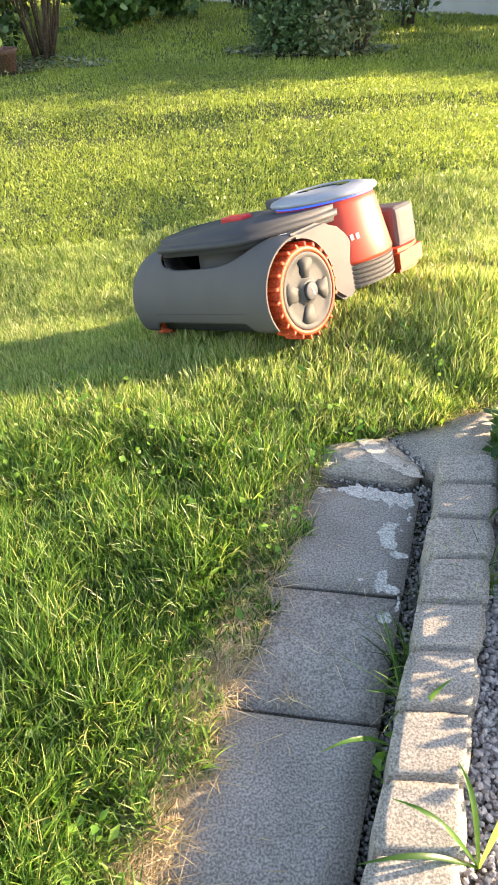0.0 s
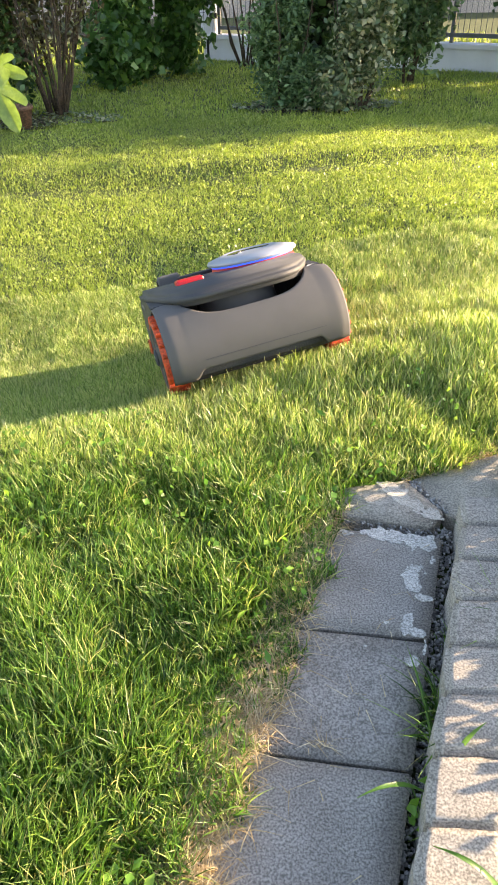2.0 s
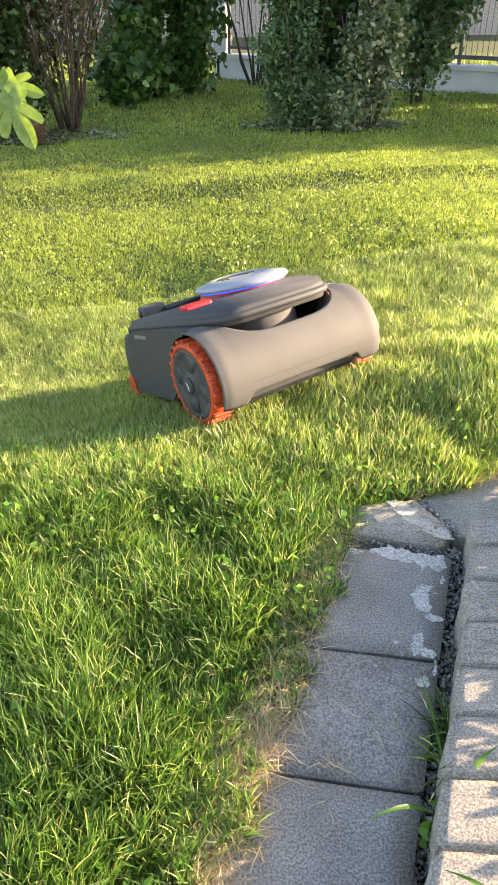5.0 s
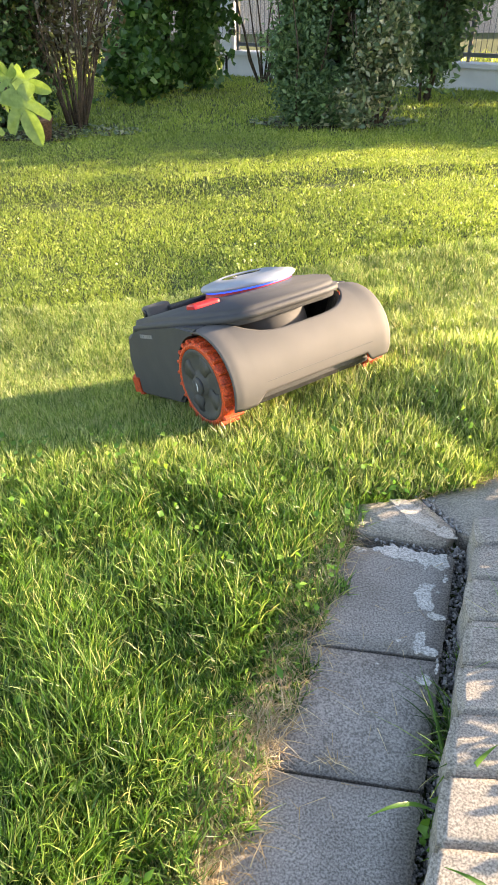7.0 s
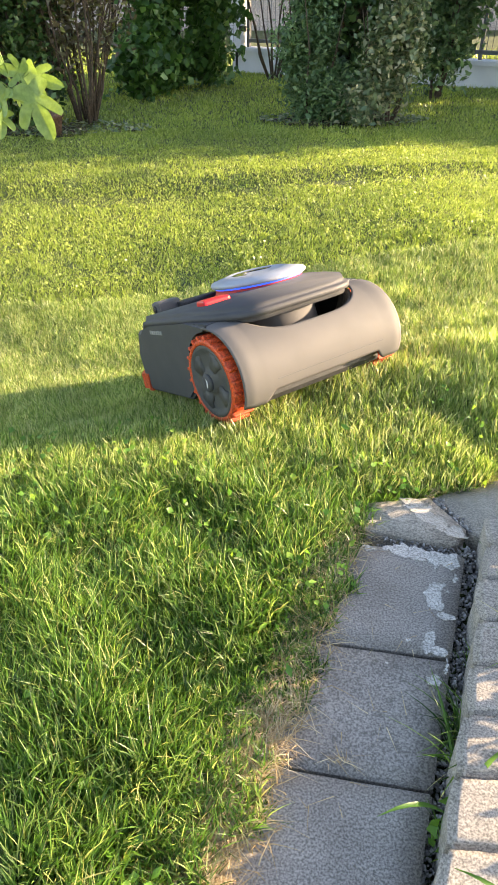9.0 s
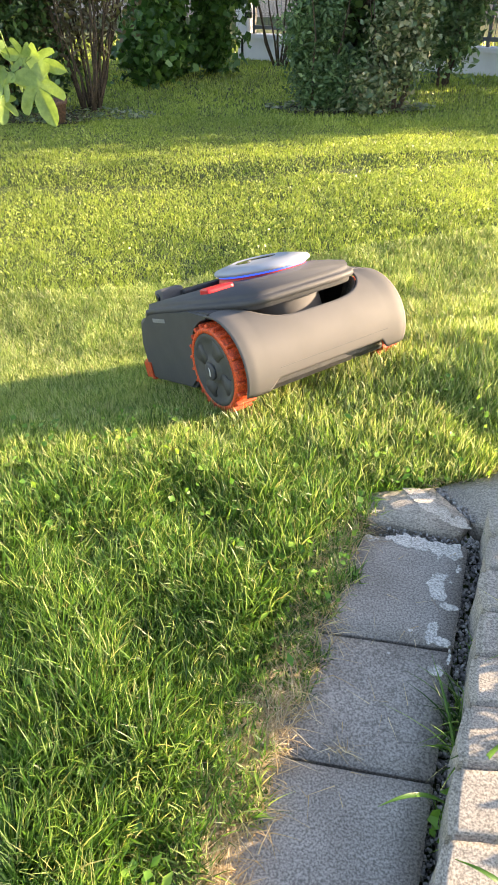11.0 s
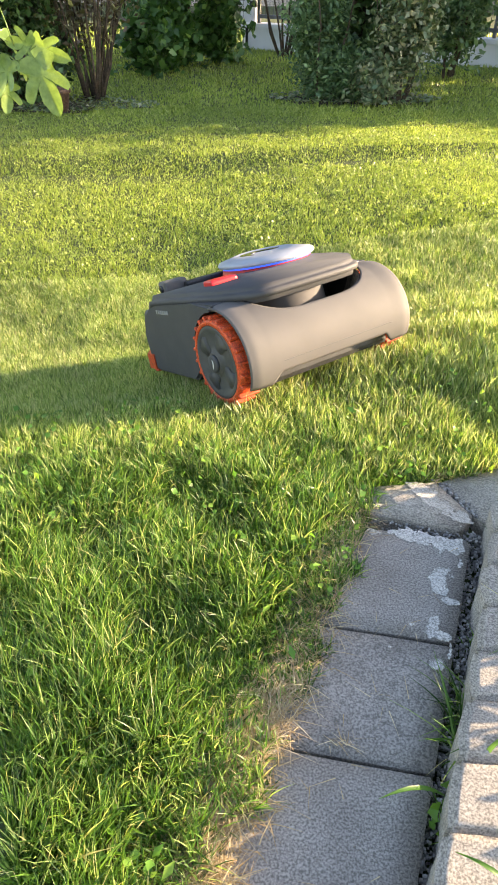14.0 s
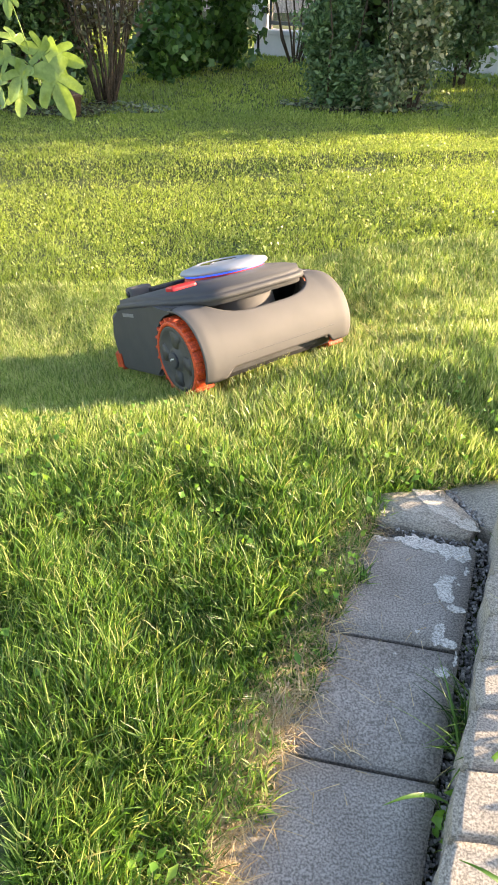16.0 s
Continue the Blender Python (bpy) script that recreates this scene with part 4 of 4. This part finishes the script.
def build_wheel(mower, side):
    """Drive wheel about the local x axis, its outer face on the side's sign."""
    w = thing("wheel")
    w.parent = mower
    w.location = (side * AXLE_X, 0, WHEEL_R)
    turn = pose(0, 0, 0, 0, 90 * side, 0)
    turn = turn @ Matrix.Scale(WHEEL_R / 0.1245, 4)
    tyre = part("tyre", ring_lathe([(0.1, -0.062), (0.111, -0.062), (0.114, -0.058), (0.114, -0.004), (0.111, 0.0), (0.101, 0.001), (0.1, -0.006)], 56, turn), ORANGE, w, "orange rubber tyre with lugs", smooth=True)
    for k in range(22):
        bm = box(bmesh.new(), -0.0055, 0.0055, -0.001, 0.013, -0.031, 0.031, 0.0025, 1)
        for v in bm.verts:
            v.co.x += 0.18 * abs(v.co.z)
            if v.co.y > 0.006:
                v.co.x *= 0.8
        a = 2 * math.pi * k / 22
        bmesh.ops.transform(bm, verts=bm.verts, matrix=turn @ Matrix.Rotation(a, 4, "Z") @ pose(0, 0.1115, -0.031))
        part("lug", bm, ORANGE, tyre)
    rim = part("rim", lathe(bmesh.new(), [(0.09, -0.055), (0.1, -0.012), (0.1, -0.001), (0.096, 0.001), (0.088, 0.0), (0.082, -0.0045), (0.07, -0.0058), (0.045, -0.0058), (0.034, -0.004), (0.03, 0.004), (0.026, 0.005)], 48, turn), HUB, w, "dusty grey plastic rim with raised ribs", smooth=True)
    for k in range(4):
        bm = bmesh.new()
        prism(bm, [(0.03, -0.016), (0.055, -0.026), (0.066, -0.042), (0.084, -0.036), (0.09, -0.012), (0.09, 0.014), (0.076, 0.018), (0.066, 0.008), (0.052, 0.016), (0.034, 0.01)], -0.012, -0.0022, bevel=0.0025, seg=2)
        bmesh.ops.transform(bm, verts=bm.verts, matrix=turn @ Matrix.Rotation(2 * math.pi * k / 4, 4, "Z"))
        part("rib", bm, HUB, rim, smooth=True)
    part("hub_cap", lathe(bmesh.new(), [(0.024, 0.004), (0.024, 0.011), (0.02, 0.013), (0.006, 0.013)], 28, turn), SHELL, rim, "dark hub cap with a pale emblem", smooth=True)
    bm = prism(bmesh.new(), [(-0.011, -0.004), (-0.003, 0.002), (0.009, 0.004), (0.012, 0.009), (-0.002, 0.007), (-0.009, 0.003)], 0.0132, 0.0139)
    bmesh.ops.transform(bm, verts=bm.verts, matrix=turn)
    part("emblem", bm, INK, rim, "pale emblem")
    return w


def build_mower():
    mower = thing("robot_mower", label="dark grey and orange robot lawn mower on the lawn", category="robot mower")
    # rear hood over both wheels: a bent sheet, scooped out above the middle
    nx, na = 97, 26
    r_out = 0.131
    vs, fs = [], []
    for i in range(nx):
        x = -0.262 + 0.524 * i / (nx - 1)
        mid = max(0.0, 1 - (abs(x) / 0.2) ** 4) ** 0.6
        low = 1 - float(smooth01(abs(x), 0.17, 0.2))
        end = float(smooth01(abs(x), 0.226, 0.262))
        a0, a1 = radians(84 + 54 * mid), radians(212 - 13 * low)
        for j in range(na):
            a = a0 + (a1 - a0) * j / (na - 1)
            r = r_out - 0.004 * end ** 2 + 0.004 * mid * (1 - j / (na - 1)) ** 2
            vs.append((x, r * math.cos(a) * 1.08, HOOD_Z + r * math.sin(a)))
    for i in range(nx - 1):
        for j in range(na - 1):
            k = i * na + j
            fs.append((k, k + 1, k + na + 1, k + na))
    hood = new("rear_hood", mesh_np("rear_hood", vs, fs, FENDER))
    hood.parent = mower
    tagged(hood, "grey matt plastic hood over the rear wheels")
    so = hood.modifiers.new("thick", "SOLIDIFY")
    so.thickness, so.offset = 0.005, 1
    # hollow of the hood behind the scoop, and the chassis below
    tv, tf = [], []
    for i in range(41):
        x = -0.205 + 0.41 * i / 40
        mid = max(0.0, 1 - (abs(x) / 0.2) ** 4) ** 0.6
        a = radians(84 + 54 * mid)
        y0, z0 = r_out * 1.06 * math.cos(a), HOOD_Z + (r_out - 0.003) * math.sin(a)
        for j in range(9):
            t = j / 8
            tv.append((x, y0 + (0.1 - y0) * t, z0 - (z0 - 0.168) * (1 - (1 - t) ** 3)))
    for i in range(40):
        for j in range(8):
            k = i * 9 + j
            tf.append((k, k + 1, k + 10, k + 9))
    tray = new("inner_tray", mesh_np("inner_tray", tv, tf, DUSTY))
    tray.parent = mower
    tagged(tray, "dusty grey tray in the hood's scoop")
    tray.modifiers.new("thick", "SOLIDIFY").thickness = 0.004
    seam_y, seam_z = (r_out + 0.0052) * 1.08 * math.cos(radians(187)), HOOD_Z + (r_out + 0.0052) * math.sin(radians(187))
    part("seam", box(bmesh.new(), -0.165, 0.19, seam_y - 0.0006, seam_y + 0.003, seam_z - 0.0007, seam_z + 0.0007), SHELL, mower, "fine moulded seam across the hood")
    part("chassis", box(bmesh.new(), -0.22, 0.22, -0.09, 0.42, 0.04, 0.1, 0.015), BLACK, mower, "black underside")
    # added black sheets stand in for the shade inside the scoop and block see-through
    part("gap_back", box(bmesh.new(), -0.205, 0.205, 0.118, 0.13, 0.1, 0.248, 0.004), BLACK, mower, "black sheet added for the dark gap behind the drum")
    for x in (-0.206, 0.2):
        part("gap_side", box(bmesh.new(), x, x + 0.006, -0.06, 0.119, 0.1, 0.235, 0.002, 1), BLACK, mower, "black sheet added for the dark side of the scoop")
    part("swivel_drum", lathe(bmesh.new(), [(0.122, 0.14), (0.12, 0.2), (0.115, 0.244), (0.1, 0.25)], 48, pose(0.0, 0.07, 0)), FENDER, mower, "grey drum below the tail", smooth=True)
    # top shell with its tail over the hood
    outline = [(-0.12, -0.1), (0.1, -0.1), (0.145, -0.088), (0.175, -0.06), (0.215, 0.02), (0.247, 0.11), (0.248, 0.2), (0.2, 0.27), (0.16, 0.4), (-0.15, 0.47), (-0.235, 0.44), (-0.262, 0.36), (-0.258, 0.13), (-0.225, 0.02), (-0.19, -0.06), (-0.16, -0.088)]
    bm = prism(bmesh.new(), outline, -0.008, 0.034, bevel=0.014, seg=3)
    for v in bm.verts:
        rise = 0.256 - 0.03 * max(0, v.co.y - 0.2) - 0.3 * max(0, v.co.y - 0.33)
        v.co.z += rise
    part("top_shell", bm, SHELL, mower, "dark grey top shell with a flat tail", True)

    def flank(name, sgn, front, label):
        pts = [(0.0, 0.262), (-0.002, 0.256)]
        pts += [(0.002 + 0.126 * math.sin(a), HOOD_Z - 0.002 + 0.124 * math.cos(a)) for a in (radians(q) for q in range(-6, 112, 9))]
        pts += [(0.165, 0.045), (front - 0.03, 0.045), (front, 0.085), (front + 0.005, 0.16), (front - 0.015, 0.205), (front - 0.05, 0.235), (front - 0.11, 0.258), (0.1, 0.265)]
        x0, x1 = (0.215, 0.26) if sgn > 0 else (-0.262, -0.215)
        part(name, prism(bmesh.new(), pts, x0, x1, "x", 0.008, 3), SHELL, mower, label, False)
    flank("side_panel", -1, 0.45, "dark grey side panel before the wheel")
    flank("side_panel", 1, 0.235, "dark grey wheel arch panel")
    part("nose", box(bmesh.new(), -0.26, 0.2, 0.16, 0.45, 0.05, 0.235, 0.03, 3), SHELL, mower, "dark grey body between the panels")
    for k in range(6):
        part("print_bar", box(bmesh.new(), -0.264, -0.2615, 0.25 + k * 0.0135, 0.259 + k * 0.0135, 0.228, 0.239), PRINT_GREY, mower, "dull unreadable print")
    # orange tower with its silver lid
    cx, cy = 0.128, 0.308
    tower = part("tower", lathe(bmesh.new(), [(0.166, 0.125), (0.168, 0.135), (0.154, 0.21), (0.142, 0.275), (0.134, 0.296)], 56, pose(cx, cy, 0)), ORANGE_GLOSS, mower, "orange red tower with pale print", smooth=True)
    skirt = [(0.15, 0.06)]
    for k in range(5):
        skirt += [(0.166, 0.062 + k * 0.0125), (0.167, 0.069 + k * 0.0125), (0.16, 0.071 + k * 0.0125)]
    part("ribbed_skirt", lathe(bmesh.new(), skirt + [(0.16, 0.128)], 56, pose(cx, cy, 0)), FENDER, mower, "grey ribbed skirt", smooth=False)
    part("light_strip", lathe(bmesh.new(), [(0.138, 0.292), (0.1385, 0.294), (0.1385, 0.299), (0.136, 0.301)], 56, pose(cx, cy, 0)), BLUE_LIGHT, tower, "glowing blue light strip")
    lid = part("lid", lathe(bmesh.new(), [(0.135, 0.297), (0.148, 0.298), (0.151, 0.304), (0.146, 0.311), (0.09, 0.324), (0.086, 0.322), (0.08, 0.319), (0.02, 0.319)], 64, pose(cx, cy, 0)), SILVER, mower, "round satin silver lid", smooth=True)
    bm = prism(bmesh.new(), [(cx + r * math.cos(a), cy + r * math.sin(a)) for r, rng in ((0.078, range(20, 200, 10)), (0.045, range(190, 10, -10))) for a in (radians(q) for q in rng)], 0.317, 0.3215)
    part("display", bm, DARK_RIM, lid, "dark crescent display")
    for k in range(7):
        a = radians(-62 + k * 6.2)
        bm = box(bmesh.new(), -0.005, 0.005, -0.001, 0.001, -0.008, 0.008)
        bmesh.ops.transform(bm, verts=bm.verts, matrix=Matrix.Translation((cx, cy, 0.195)) @ Matrix.Rotation(a, 4, "Z") @ pose(0.1575, 0, 0, 0, -10.6, 90))
        part("print_bar", bm, INK, tower, "pale print")
    # front bumper and sensor box
    part("front_box", box(bmesh.new(), 0.01, 0.25, 0.46, 0.568, 0.1, 0.222, 0.022, 3), FENDER, mower, "grey front bumper box")
    bm = prism(bmesh.new(), [(-0.266, 0.42), (0.275, 0.42), (0.268, 0.5), (0.26, 0.565), (0.14, 0.59), (-0.12, 0.53), (-0.245, 0.495), (-0.27, 0.455)], 0.04, 0.11, bevel=0.012, seg=2)
    part("bumper", bm, ORANGE, mower, "orange front bumper")
    sb = part("sensor_box", box(bmesh.new(), -0.185, -0.105, 0.4, 0.45, 0.24, 0.3, 0.012, 3), FENDER, mower, "grey sensor box")
    part("lens", lathe(bmesh.new(), [(0.012, 0), (0.012, 0.004), (0.008, 0.006)], 20, pose(-0.184, 0.425, 0.278, 0, -90, 0)), DARK_RIM, sb, "dark lens", smooth=True)
    part("top_rail", box(bmesh.new(), -0.12, 0.03, 0.38, 0.42, 0.26, 0.287, 0.006), BLACK, mower, "black rail")
    part("stop_button", box(bmesh.new(), -0.155, -0.065, 0.165, 0.215, 0.268, 0.297, 0.01, 3), RED, mower, "red stop button")
    part("arrow_mark", prism(bmesh.new(), [(0.212, 0.0), (0.238, 0.006), (0.222, 0.02)], 0.2585, 0.2625), INK, mower, "pale arrow mark")
    return mower


# ---- place everything ----
build_ground()
build_border()
build_gravel()
build_lawn()
build_weeds()
build_shrubs()
build_fig()
build_fence()
mower = build_mower()
wheel_left = build_wheel(mower, -1)
wheel_right = build_wheel(mower, 1)

# seconds, place on the lawn, heading
MOWER = [(0, 0.082, 1.69, -42.5), (0.5, 0.094, 1.718, -29.0), (1, 0.096, 1.742, -14.2), (1.5, 0.092, 1.766, 1.4), (2, 0.085, 1.784, 15.5), (2.5, 0.087, 1.792, 23.5), (3, 0.09, 1.77, 26.0), (3.5, 0.104, 1.736, 28.2), (4, 0.112, 1.707, 31.0), (5.2, 0.13, 1.66, 34.4), (6.3, 0.137, 1.632, 35.6), (14.9, 0.137, 1.632, 35.6), (15.5, 0.06, 1.732, 35.8), (16, -0.022, 1.823, 38.1)]
SLOPE = (0.217, -0.263, 0.378)


def mower_pose(x, y, heading):
    n = Vector((-SLOPE[0], -SLOPE[1], 1)).normalized()
    f = Vector((-math.sin(radians(heading)), math.cos(radians(heading)), 0))
    f = (f - n * f.dot(n)).normalized()
    m = Matrix((f.cross(n), f, n)).transposed().to_4x4()
    m.translation = (x - 0.008, y, SLOPE[2] + SLOPE[0] * x + SLOPE[1] * y)
    return m


def motions():
    walk(mower, [(t, mower_pose(x, y, a)) for t, x, y, a in MOWER])
    for wheel, sgn in ((wheel_left, -1), (wheel_right, 1)):
        rows, roll = [], 0.0
        for k, (t, x, y, a) in enumerate(MOWER):
            if k:
                _, px, py, pa = MOWER[k - 1]
                ahead = -(x - px) * math.sin(radians(a)) + (y - py) * math.cos(radians(a)) + sgn * AXLE_X * radians(a - pa)
                roll -= math.degrees(ahead / WHEEL_R)
            rows.append((t, pose(sgn * AXLE_X, 0, WHEEL_R, roll, 0, 0)))
        walk(wheel, rows)


motions()
